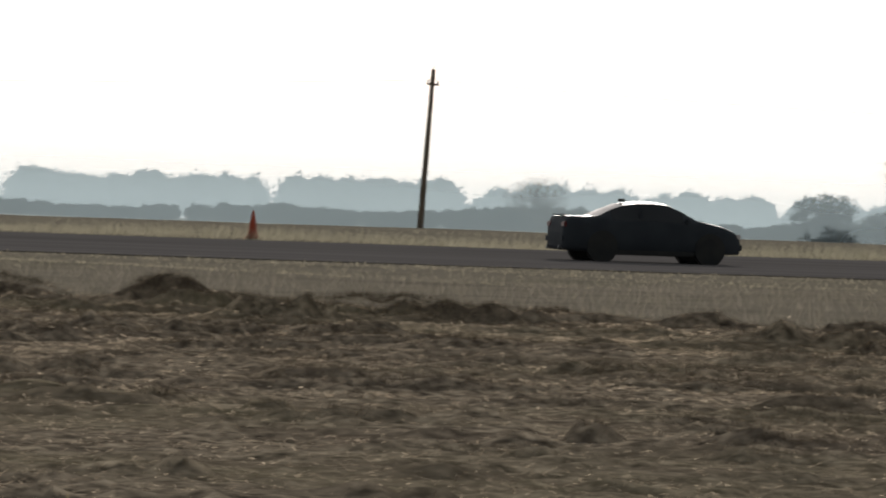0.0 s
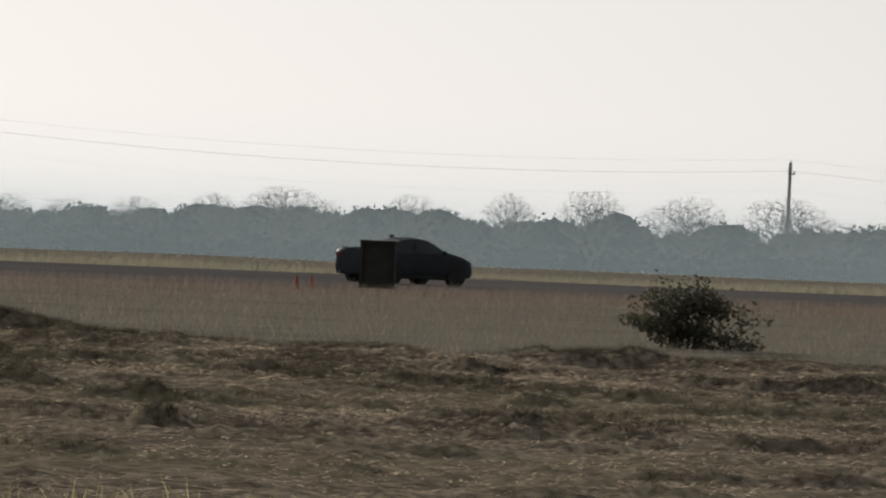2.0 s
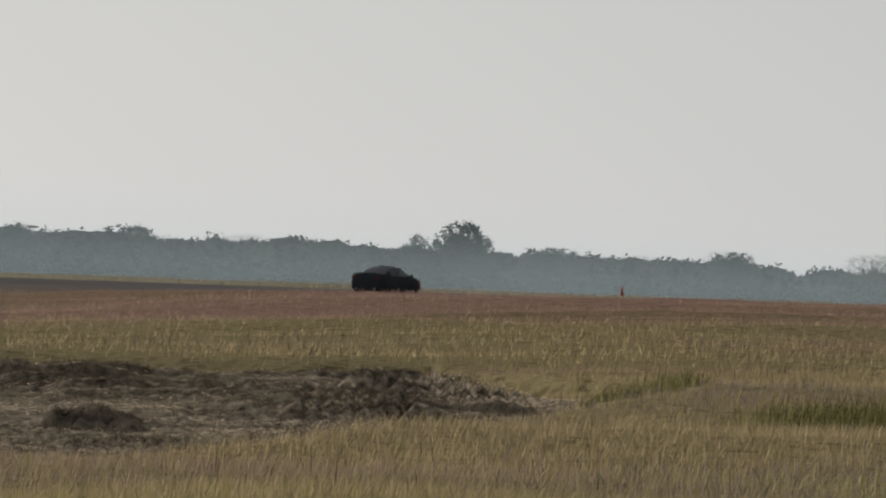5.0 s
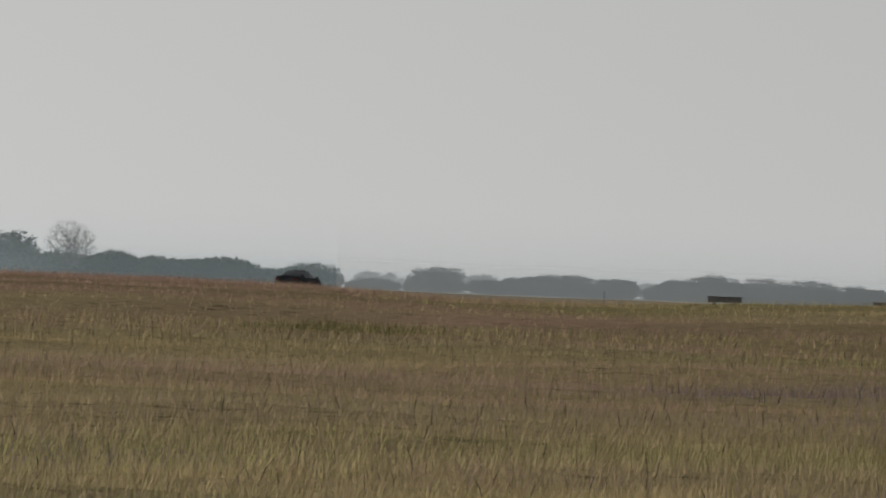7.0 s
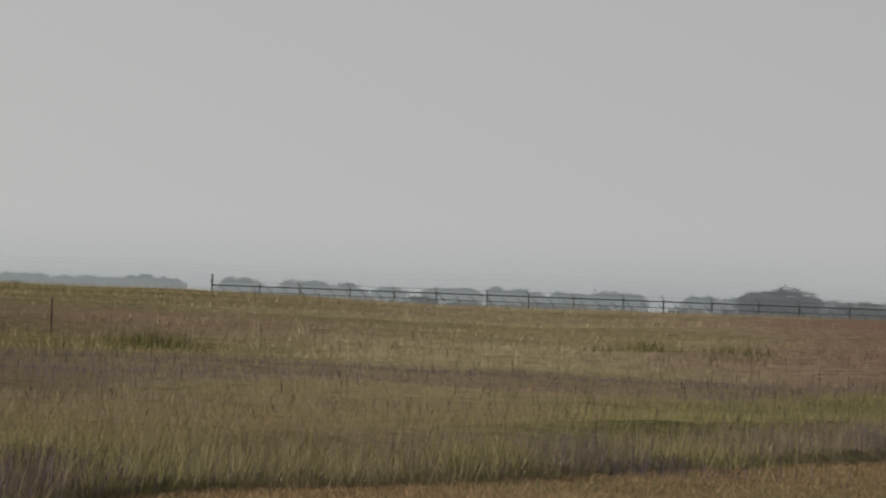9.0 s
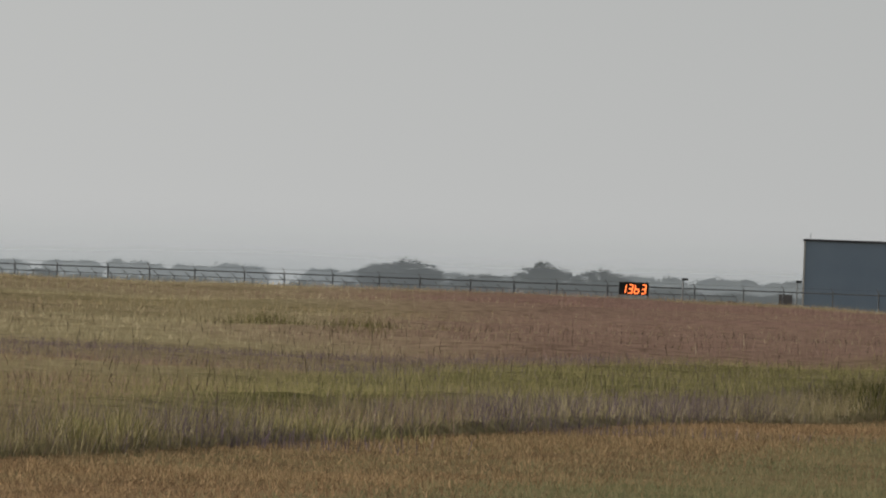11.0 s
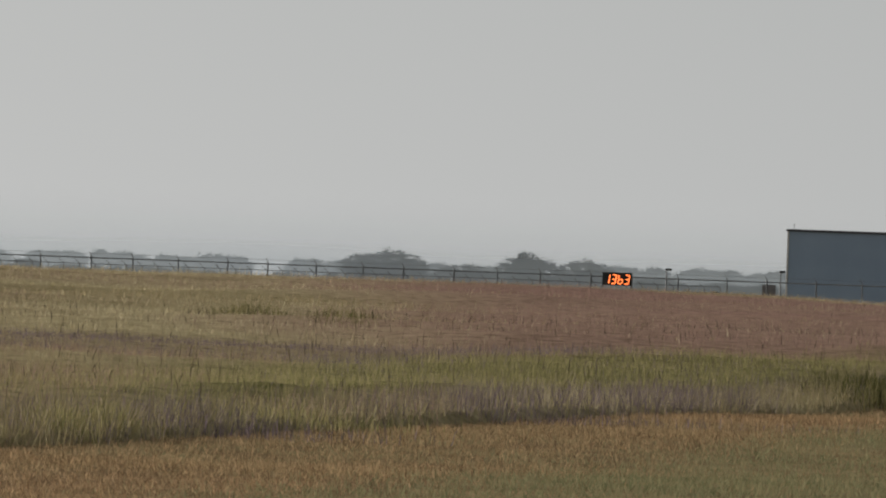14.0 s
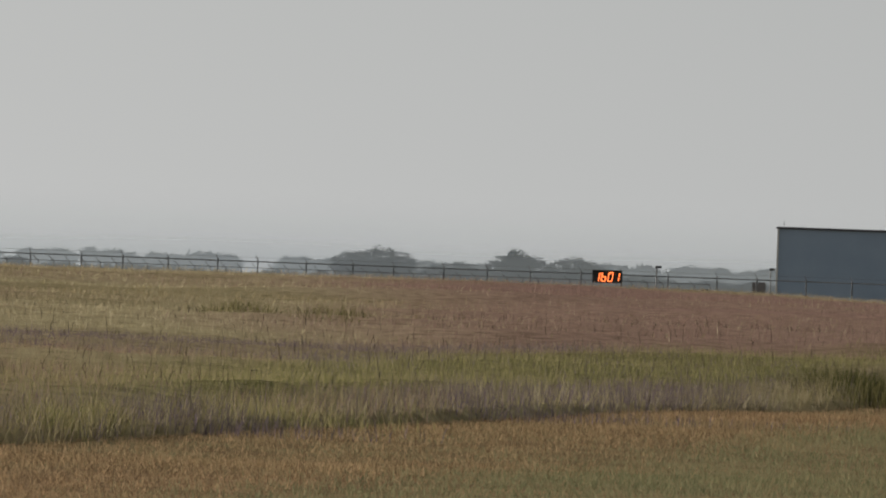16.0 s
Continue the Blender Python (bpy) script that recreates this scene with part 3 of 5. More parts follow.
    purple = smooth(76, 78, b) * smooth(8, 3, r - lawn_edge(b)) * 0.5 * smooth(0.3, 0.6, value_noise(x * 0.4, y * 0.4)) + 0.75 * smooth(0.45, 0.65, value_noise(x * 0.07 + 9, y * 0.2)) * smooth(62, 66, b)
    pick = rng.random(len(x))
    g = pick < green
    p = ~g & (pick > 1 - purple)
    o = ~g & ~p
    up = canopy(x, y) * rng.uniform(0.75, 1.0, len(x))
    tall = tall * (1.0 + 1.3 * smooth(5.0, 0.5, r - lawn_edge(b)))
    for lo, hi, plain in ((0, 80, False), (80, 999, True)):
        z = (r >= lo) & (r < hi)
        k = o & z
        rust = k & (rng.random(len(x)) < 0.55 * smooth(0.42, 0.62, value_noise(x * 0.09 + 3, y * 0.09)))
        blades("russet_grass", x[rust], y[rust], 0.19 * tall[rust], 0.006, 0.5, RED_GRASS, "russet stems among the golden meadow", lift=up[rust], wind=0.3, plain=True)
        k = k & ~rust
        blades("tall_grass", x[k], y[k], 0.19 * tall[k], 0.005, 0.5, GOLD, "tall golden seeding meadow grass", lift=up[k], wind=0.32, plain=plain)
        k = g & z
        blades("green_grass", x[k], y[k], 0.19 * tall[k], 0.005, 0.42, GREEN_GRASS, "lush yellow-green meadow grass", lift=up[k], wind=0.28, plain=plain)
    blades("purple_flowers", x[p], y[p], 0.17 * tall[p], 0.007, 0.3, PURPLE, "grey-purple flower spikes in the meadow", lift=up[p], wind=0.15, category="flowers", plain=True)
    # fine stems close to the camera's side of the meadow
    x, y = scatter(330000, 60, 79, 44, 86)
    r, b = np.hypot(x, y), np.degrees(np.arctan2(x, y))
    m = (r > lawn_edge(b)) & ~((r > hay_near(b)) & (b < 64.8))
    x, y, r, b = x[m], y[m], r[m], b[m]
    up = canopy(x, y) * rng.uniform(0.7, 1.0, len(x))
    pick = rng.random(len(x)) + 0.5 * (value_noise(x * 0.3 + 4, y * 0.3) - 0.5)
    for lo, hi, mat, name, label in ((-9, 0.55, GOLD, "tall_grass", "fine golden stems of the meadow"), (0.55, 0.78, GREEN_GRASS, "green_grass", "fine green stems of the meadow"),
                                     (0.78, 0.9, PURPLE, "purple_flowers", "grey-purple flower spikes among the stems"), (0.9, 9, RED_GRASS, "russet_grass", "fine russet stems of the meadow")):
        k = (pick >= lo) & (pick < hi)
        blades(name, x[k], y[k], 0.17, 0.0042, 0.45, mat, label, lift=up[k], wind=0.38, plain=True)
    # the meadow's far part, up to the crest
    x, y = scatter(300000, 58, 87, 125, 330)
    r, b = np.hypot(x, y), np.degrees(np.arctan2(x, y))
    hay = (r < hay_far(b)) & (b < 64.8)
    m = ~hay & (r > lawn_edge(b)) & ((b > 66) | (y < 150) & (b > 60))
    x, y, b, r = x[m], y[m], b[m], r[m]
    up = canopy(x, y) * rng.uniform(0.8, 1.0, len(x))
    tall = 0.7 + 0.6 * value_noise(x * 0.09 + 5, y * 0.09)
    red, green, pale = zones(x, y)
    pick = rng.random(len(x))
    m = pick < red
    g = ~m & (pick > 1 - green)
    light = ~m & ~g & (rng.random(len(x)) < pale)
    o = ~m & ~g & ~light
    blades("pale_gold_grass", x[light], y[light], 0.2 * tall[light], 0.011, 0.5, PALE_GOLD, "pale golden seeding meadow grass", lift=up[light], wind=0.28, plain=True)
    blades("russet_grass", x[m], y[m], 0.2 * tall[m], 0.012, 0.45, RED_GRASS, "russet seeding grass in the meadow", lift=up[m], wind=0.25, plain=True)
    blades("green_grass", x[g], y[g], 0.2 * tall[g], 0.012, 0.45, GREEN_GRASS, "green patches of meadow grass", lift=up[g], wind=0.25, plain=True)
    blades("tall_grass", x[o], y[o], 0.2 * tall[o], 0.012, 0.5, GOLD, "tall golden seeding meadow grass", lift=up[o], wind=0.28, plain=True)
    # the meadow beside the lawn: thick, mixed and tall at its edge
    x, y = scatter(240000, 76.3, 84.8, 66, 175)
    r, b = np.hypot(x, y), np.degrees(np.arctan2(x, y))
    out = r - lawn_edge(b)
    m = (out > 0.1) & (rng.random(len(x)) < 0.55 + 0.45 * smooth(9, 3, out))
    x, y, r, b, out = x[m], y[m], r[m], b[m], out[m]
    red, green, pale = zones(x, y)
    fine = value_noise(x * 0.6 + 2, y * 0.6)
    green = np.clip(green + 0.5 * smooth(6, 1, out) * smooth(0.45, 0.6, fine), 0, 1)
    red = np.clip(red, 0, 1 - green)
    violet = 0.28 * smooth(9, 4, out) * smooth(0.55, 0.35, fine)
    pick = rng.random(len(x))
    up = canopy(x, y) * rng.uniform(0.6, 1.0, len(x))
    tall = (0.14 + 0.2 * smooth(6, 0.5, out)) * (0.6 + 0.8 * value_noise(x * 0.45, y * 0.45 + 3))
    sets = ((pick < green, GREEN_GRASS, "green_grass", "lush yellow-green grass at the meadow's edge"),
            ((pick >= green) & (pick < green + red), RED_GRASS, "russet_grass", "russet seeding grass of the meadow"),
            ((pick > 1 - violet) & (pick >= green + red), PURPLE, "purple_flowers", "grey-purple flower spikes at the meadow's edge"),
            ((pick <= 1 - violet) & (pick >= green + red), PALE_GOLD, "pale_gold_grass", "pale golden grass at the meadow's edge"))
    for k, mat, name, label in sets:
        blades(name, x[k], y[k], 0.85 * tall[k], 0.0055, 0.45, mat, label, lift=up[k], wind=0.3, plain=True)
    # bright tufts and violet spikes along the edge
    for tb, wide, tall, mat, name, label, n in ((78.56, 0.28, 0.30, GREEN_GRASS, "green_grass", "bright yellow-green tuft at the lawn's edge", 420), (78.9, 0.2, 0.32, GREEN_GRASS, "green_grass", "bright yellow-green tuft at the lawn's edge", 380),
                                                (79.3, 1.6, 0.24, PURPLE, "purple_flowers", "violet flower spikes at the lawn's edge", 600), (80.0, 1.0, 0.22, GREEN_GRASS, "green_grass", "green tufts at the lawn's edge", 900),
                                                (81.2, 3.0, 0.2, PURPLE, "purple_flowers", "violet flower spikes at the lawn's edge", 600)):
        rr = lawn_edge(tb) + 0.9 + np.abs(rng.normal(0, 1.2, n))
        bb = np.radians(tb) + rng.normal(0, wide * 0.6, n) / rr
        x, y = rr * np.sin(bb), rr * np.cos(bb)
        blades(name, x, y, tall, 0.007, 0.4, mat, label, lift=canopy(x, y) * 0.5, wind=0.2, category="flowers" if mat is PURPLE else "grass")
    # mown lawn
    x, y = scatter(380000, 75.5, 86, 54, 116)
    r, b = np.hypot(x, y), np.degrees(np.arctan2(x, y))
    m = r < lawn_edge(b) + rng.normal(0, 0.4, len(x))
    x, y, r, b = x[m], y[m], r[m], b[m]
    g = rng.random(len(x)) < smooth(-12, -26, r - lawn_edge(b) + 10 * (value_noise(x * 0.15, y * 0.15) - 0.5)) * 0.95 * smooth(78.2, 80.5, b)
    blades("cut_grass", x[~g], y[~g], 0.10, 0.012, 1.0, LAWN, "dry brown mown grass", plain=True, flat=0.3)
    blades("cut_grass", x[g], y[g], 0.10, 0.012, 0.8, LAWN_GREEN, "short green mown grass", plain=True, flat=0.3)
    # rank green tufts: long blades, their shaded faces put into a dark colour
    tx, ty, high = [], [], []
    for tb, tr, hw, hd, top in TUFTS:
        n = int(9000 * hw * top)
        rr = tr + rng.normal(0, hd * 0.8, n)
        off = rng.normal(0, 0.7, n)
        bb = np.radians(tb) + hw * off / tr
        high.append(0.44 * np.exp(-0.6 * off ** 2))
        tx.append(rr * np.sin(bb))
        ty.append(rr * np.cos(bb))
    x, y = np.concatenate(tx), np.concatenate(ty)
    blades("green_grass", x, y, np.concatenate(high), 0.008, 0.4, RANK_SHADE, "rank green tufts of long grass, coloured dark for their shaded faces", lift=canopy(x, y) * 0.6, wind=0.3)
    # dead stalks standing over the meadow
    x, y = scatter(5000, 58, 86, 55, 160)
    b = np.degrees(np.arctan2(x, y))
    r = np.hypot(x, y)
    m = r > lawn_edge(b) + 2
    blades("dead_stalks", x[m], y[m], 0.24, 0.010, 0.3, DULL_SHADE_STEM, "dark dead stalks standing over the grass", lift=canopy(x[m], y[m]) * 0.9, category="stalks")


def straw(name, x, y, lift):
    """Loose straw lying nearly flat, each a thin strip."""
    n = len(x)
    z = ground_z(x, y) + lift + rng.uniform(-0.005, 0.045, n)
    a = np.arctan2(x, y) + rng.normal(0, 0.7, n)
    length = rng.uniform(0.012, 0.045, n) * np.hypot(x, y) / 80
    ux, uy, uz = np.cos(a) * length, -np.sin(a) * length, rng.normal(0.1, 0.35, n) * length
    w = rng.uniform(0.0012, 0.0036, n) * np.hypot(x, y) / 80
    c = np.stack([x, y, z], -1)
    u = np.stack([ux, uy, uz], -1)
    tilt = rng.uniform(0, math.pi, n)
    side = np.stack([np.sin(a) * np.cos(tilt) * w, np.cos(a) * np.cos(tilt) * w, np.sin(tilt) * w], -1)
    v = np.stack([c - u - side, c - u + side, c + u], 1)
    ob = from_arrays(name, v.reshape(-1, 3), np.arange(3 * n).reshape(-1, 3), STRAW)
    tagged(ob, "pale and brown loose straw on the raked field", "straw", kind="stuff")


def build_lawn():
    """The mown strip in front of the meadow."""
    bs = np.arange(70, 96, 0.25)
    k = np.linspace(0, 1, 60)
    b, q = np.meshgrid(bs, k, indexing="ij")
    r = 4 + (lawn_edge(b) + 0.3 - 4) * q
    x, y = r * np.sin(np.radians(b)), r * np.cos(np.radians(b))
    z = ground_z(x, y) + 0.012
    n = len(k)
    i, j = np.meshgrid(np.arange(len(bs) - 1), np.arange(n - 1), indexing="ij")
    f = np.stack([i * n + j, i * n + j + 1, (i + 1) * n + j + 1, (i + 1) * n + j], -1).reshape(-1, 4)
    ob = from_arrays("lawn", np.stack([x, y, z], -1).reshape(-1, 3), f, LAWN_SOIL, True)
    tagged(ob, "brown mown grass strip beside the meadow", "lawn", kind="structure")


# green of the tall tufts, with the shade on their near side mixed in
RANK_SHADE = material("shaded_rank_grass", [(0.05, 0.055, 0.022), (0.13, 0.13, 0.05), (0.26, 0.23, 0.10)], 0.75, 0.3, 4, 0, island=True, sub=0.4, spec=0.0, spread=0.7)
LAWN_SOIL = material("mown_thatch", [(0.17, 0.115, 0.066), (0.44, 0.30, 0.17), (0.29, 0.205, 0.112)], 0.95, 4.0, 12, 1.0, spec=0.0, patch=((0.12, (0.26, 0.25, 0.13), 0.7), (0.9, (0.20, 0.14, 0.08), 0.7)))
build_lawn()
# dull dead stems, dark enough to give the hay heaps their backlit shade
DULL_SHADE_STEM = material("dull_shaded_stems", [(0.05, 0.042, 0.034), (0.13, 0.105, 0.078), (0.085, 0.072, 0.05)], 0.9, 0.5, 3, 0, island=True, sub=0.2, spec=0.0, spread=0.5)
PALE = material("pale_grass", [(0.35, 0.32, 0.24), (0.45, 0.41, 0.31), (0.37, 0.33, 0.24)], 0.8, 0.08, 4, 0, island=True, sub=0.35, spec=0.0, spread=0.5)
VERGE = material("olive_verge_grass", [(0.20, 0.18, 0.152), (0.295, 0.26, 0.222), (0.235, 0.215, 0.165)], 0.8, 0.08, 4, 0, island=True, sub=0.35, spec=0.0, spread=0.5)
FAR_GRASS = material("far_grass", [(0.31, 0.29, 0.22), (0.37, 0.345, 0.265), (0.28, 0.265, 0.195)], 0.8, 0.05, 4, 0, island=True, sub=0.35, spec=0.0, spread=0.2)
LAWN_GREEN = material("short_green_grass", [(0.20, 0.22, 0.115), (0.40, 0.385, 0.22), (0.36, 0.31, 0.18)], 0.8, 0.3, 4, 0, island=True, sub=0.3, spec=0.0, spread=0.5)
build_grass()


# ---- power line ----
def build_poles():
    first = None
    tops = []
    leans = {0: 3.0, 1: 2.4, 2: 3.2}
    shifts = {0: -0.3, 1: 0.2, 2: -0.7, 4: 0.15, 5: -0.25}
    for i in range(-2, 6):
        lean = leans.get(i, 0.4)
        x = POLE_LINE * (0.26536 + 0.18339 * i)
        z = float(ground_z(x, POLE_LINE))
        x += shifts.get(i, 0.0) - 4.7 * math.tan(radians(lean))
        tops.append((x + 9.2 * math.tan(radians(lean)), POLE_LINE, z + 9.35))
        if first is None:
            root = new("utility_pole")
            tagged(root, "weathered wooden utility pole with a short crossarm", "utility pole", "poles of the power line")
            bm = bmesh.new()
            tube(bm, (0, 0, -0.3), (0, 0, 9.5), 0.19, 0.13, 14)
            part("pole", bm, WOOD, root)
            bm = bmesh.new()
            box(bm, 0, -0.16, 8.6, 0.75, 0.1, 0.12, 0.01)
            part("crossarm", bm, WOOD, root)
            for s in (-0.3, 0.3):
                bm = bmesh.new()
                tube(bm, (s, -0.16, 8.66), (s, -0.16, 8.78), 0.05, 0.06, 8)
                tube(bm, (s, -0.16, 8.78), (s, -0.16, 8.85), 0.075, 0.03, 8)
                part("insulator", bm, STEEL, root, "small pale insulator")
            bm = bmesh.new()
            tube(bm, (0, 0, 9.5), (0.06, 0, 9.72), 0.035, 0.03, 8)
            part("top_pin", bm, STEEL, root)
            first = root
            root.matrix_basis = pose(x, POLE_LINE, z, 0, lean, 0)
        else:
            made = copy_thing(first, pose(x, POLE_LINE, z, 0, lean, 0))
            if i == 5:
                tagged(made, "utility pole with several crossarms and a transformer can")
                for zz, wd in ((8.9, 1.5), (8.2, 1.2)):
                    bm = bmesh.new()
                    box(bm, 0, -0.16, zz, wd, 0.1, 0.13, 0.01)
                    part("crossarm", bm, WOOD, made)
                bm = bmesh.new()
                tube(bm, (-0.42, -0.1, 6.9), (-0.42, -0.1, 7.9), 0.24, 0.24, 14)
                part("transformer_can", bm, STEEL, made, "grey transformer can")
    for dz, off, sag, thick in ((0.4, 0.0, 1.1, 0.005), (-0.5, 0.3, 1.2, 0.009), (-2.1, 0.14, 1.3, 0.004)):
        bm = bmesh.new()
        for a, b in zip(tops, tops[1:]):
            pts = []
            for s in range(17):
                q = s / 16
                pts.append((a[0] + (b[0] - a[0]) * q, a[1] - off, a[2] + dz + (b[2] - a[2]) * q - sag * 4 * q * (1 - q)))
            for p, q in zip(pts, pts[1:]):
                tube(bm, p, q, thick, thick, 5, False)
        tagged(part("power_cable", bm, WIRE), "thin dark power cable sagging between the poles", "cable")


build_poles()


# ---- trees ----
def leaf_mesh(name, c, size, seed, mat, stretch=0.6):
    """Many small leaf sprays at the places c."""
    g = np.random.default_rng(seed)
    n = len(c)
    s = (size * g.uniform(0.6, 1.5, n))[:, None]
    u, w = g.normal(0, 1, (n, 3)), g.normal(0, 1, (n, 3))
    u /= np.linalg.norm(u, axis=1)[:, None]
    w -= (w * u).sum(1)[:, None] * u
    w /= np.linalg.norm(w, axis=1)[:, None]
    v = np.stack([c - u * s, c + w * s * stretch, c + u * s, c - w * s * stretch], 1).reshape(-1, 3)
    return from_arrays(name, v, np.arange(4 * n).reshape(-1, 4), mat)


def limbs(rnd, start, way, length, r, depth, most, spread, segs, tips):
    """Grow one limb and what forks from it; bent in two pieces."""
    way = way.normalized()
    mid = start + way * length * 0.5
    bend = (way + Vector((rnd.uniform(-1, 1), rnd.uniform(-1, 1), rnd.uniform(-0.5, 0.6))) * 0.28).normalized()
    end = mid + bend * length * 0.5
    segs.append((start, mid, r, r * 0.85))
    segs.append((mid, end, r * 0.85, r * 0.68))
    tips.append((end, depth))
    if depth >= most:
        return
    for k in range(rnd.choice((2, 3, 3)) if depth else rnd.choice((3, 4, 5))):
        side = Vector((rnd.uniform(-1, 1), rnd.uniform(-1, 1), rnd.uniform(-0.45, 0.5))) * spread
        limbs(rnd, end if k else mid.lerp(end, 0.6), bend + side, length * rnd.uniform(0.58, 0.86), r * 0.6, depth + 1, most, spread, segs, tips)


def crown_points(g, n, low, lumps):
    """Places filling an uneven dome one metre wide and one high, its foliage starting at the height low."""
    v = g.normal(0, 1, (n, 3))
    v /= np.linalg.norm(v, axis=1)[:, None]
    v *= (g.random(n) ** 0.45)[:, None]
    ways = g.normal(0, 1, (lumps, 3))
    ways /= np.linalg.norm(ways, axis=1)[:, None]
    swell = 0.80 + 0.22 * np.clip((v / (np.linalg.norm(v, axis=1)[:, None] + 1e-6)) @ ways.T, 0, 1).max(1) ** 3
    v *= swell[:, None] * (0.5, 0.5, (1 - low) / 2 * 1.05)
    v[:, 2] += low + (1 - low) / 2
    return v


def build_tree(seed, kind):
    """A tree one metre high and one metre wide, to be scaled: B bare, L leafy, S a shrub leafy to the ground. Every twig grows out of the nearest older one."""
    g = np.random.default_rng(seed)
    root = new("shrub" if kind == "S" else "tree")
    low = {"B": 0.22, "L": 0.12, "S": -0.12}[kind]
    fork = np.array([0.0, 0.0, 0.16 if kind == "B" else 0.1])
    n = 1500 if kind == "B" else 420
    want = crown_points(g, n, low, 9)
    want = want[want[:, 2] > 0.03]
    want = want[np.argsort(np.linalg.norm((want - fork) * (1, 1, 0.8), axis=1))]
    nodes = np.zeros((2 * len(want) + 3, 3))
    nodes[:3] = (0, 0, -0.06), (g.normal(0, 0.02), 0, fork[2] * 0.6), fork
    run = np.zeros(len(nodes))
    run[1:3] = 0.1, 0.2
    up, m = [-1, 0, 1], 3
    for p in want:
        gap = np.linalg.norm(nodes[2:m] - p, axis=1)
        k = 2 + int((gap + 0.35 * run[2:m]).argmin())
        far = gap[k - 2]
        if far > 0.05:
            nodes[m] = (nodes[k] + p) / 2 + g.normal(0, 0.12, 3) * far
            run[m] = run[k] + far / 2
            up.append(k)
            k, m = m, m + 1
        nodes[m] = p
        run[m] = run[k] + far / 2
        up.append(k)
        m += 1
    nodes = nodes[:m]
    load = np.ones(len(nodes))
    for k in range(len(nodes) - 1, 0, -1):
        load[up[k]] += load[k]
    thick = (0.0010 if kind == "B" else 0.0014) * load ** 0.45
    verts, faces = [], []
    for k in range(1, len(nodes)):
        a, b = Vector(nodes[up[k]]), Vector(nodes[k])
        d = (b - a).normalized()
        u = d.orthogonal().normalized()
        w = d.cross(u)
        i = len(verts)
        for p, r in ((a, min(thick[up[k]], thick[k] * 1.6)), (b, thick[k])):
            for j in range(3):
                q = j * math.tau / 3
                verts.append(p + (u * math.cos(q) + w * math.sin(q)) * r)
        for j in range(3):
            faces.append((i + j, i + (j + 1) % 3, i + 3 + (j + 1) % 3, i + 3 + j))
    trunk = from_arrays("trunk", np.array(verts), np.array(faces), BARK, True)
    trunk.parent = root
    if kind == "B":
        c = want[g.integers(0, len(want), 4200)] + g.normal(0, 0.02, (4200, 3))
        crown = leaf_mesh("crown", c, 0.015, seed, TWIG, 0.08)
    else:
        count = 9000
        c = want[g.integers(0, len(want), count)] + g.normal(0, 0.027, (count, 3))
        c[:, 2] = np.maximum(c[:, 2], 0.0)
        crown = leaf_mesh("crown", c, 0.016, seed, LEAF, 0.75)
    crown.parent = root
    return root


TWIG = material("twigs_and_last_leaves", [(0.07, 0.055, 0.045), (0.12, 0.09, 0.07)], 0.9, 3, 3, 0, island=True, sub=0.2)
LABELS = {"B": "nearly leafless tree with spreading branches in the mist", "L": "grey-green leafy tree of the misty tree line", "S": "dense rounded shrub at the far side of the field"}
STOCK = {}
for kind, count in (("B", 5), ("L", 6), ("S", 4)):
    STOCK[kind] = []
    for k in range(count):
        p = build_tree(100 + 13 * k + ord(kind), kind)
        tagged(p, LABELS[kind], "shrub" if kind == "S" else "tree", "shrubs of the field's edge" if kind == "S" else "trees of the tree line")
        STOCK[kind].append([p, False])


def plant_row(rows):
    """Plant trees: bearing, distance, width, height, kind."""
    for deg, dist, wd, ht, kind in rows:
        x, y = bearing_xy(deg, dist)
        item = random.choice(STOCK[kind])
        turn = random.choice((0, 180)) - deg + random.uniform(-12, 12)
        m = pose(x, y, float(ground_z(x, y)) - 0.15, 0, 0, turn)
        if item[1]:
            ob = copy_thing(item[0], m)
        else:
            item[1], ob = True, item[0]
            ob.matrix_basis = m
        ob.scale = (wd, wd, ht)


plant_row([
    (15.59, 545, 4.9, 3.8, 'B'), (17.53, 524, 4.9, 3.2, 'S'), (17.90, 546, 3.3, 2.3, 'S'),
    (18.40, 543, 10.5, 7.2, 'B'), (19.84, 537, 4.8, 2.4, 'S'), (22.90, 560, 10.4, 5.6, 'B'), 
    (26.26, 558, 5.2, 1.7, 'S'), (27.76, 571, 10.0, 3.4, 'S'),
    
])
plant_row([
    (30.62, 597, 7.6, 5.1, 'L'), (30.98, 606, 5.0, 5.2, 'B'), (31.50, 598, 7.7, 4.7, 'L'),
    (33.52, 600, 7.1, 2.2, 'S'), (34.25, 665, 5.7, 3.9, 'L'), (34.89, 634, 6.7, 4.0, 'L'), (35.51, 639, 4.9, 5.0, 'L'), (36.34, 643, 8.7, 6.0, 'B'),
    (37.09, 590, 6.8, 3.9, 'B'), (37.57, 600, 4.4, 3.2, 'B'), (37.99, 603, 2.4, 2.8, 'B'), (38.31, 594, 4.5, 3.9, 'B'), (38.90, 594, 7.9, 5.1, 'B'),
    (39.71, 612, 5.3, 4.3, 'B'), (40.13, 622, 4.9, 4.1, 'B'), (40.58, 620, 5.7, 4.3, 'B'), (41.15, 625, 5.4, 4.8, 'B'),
])
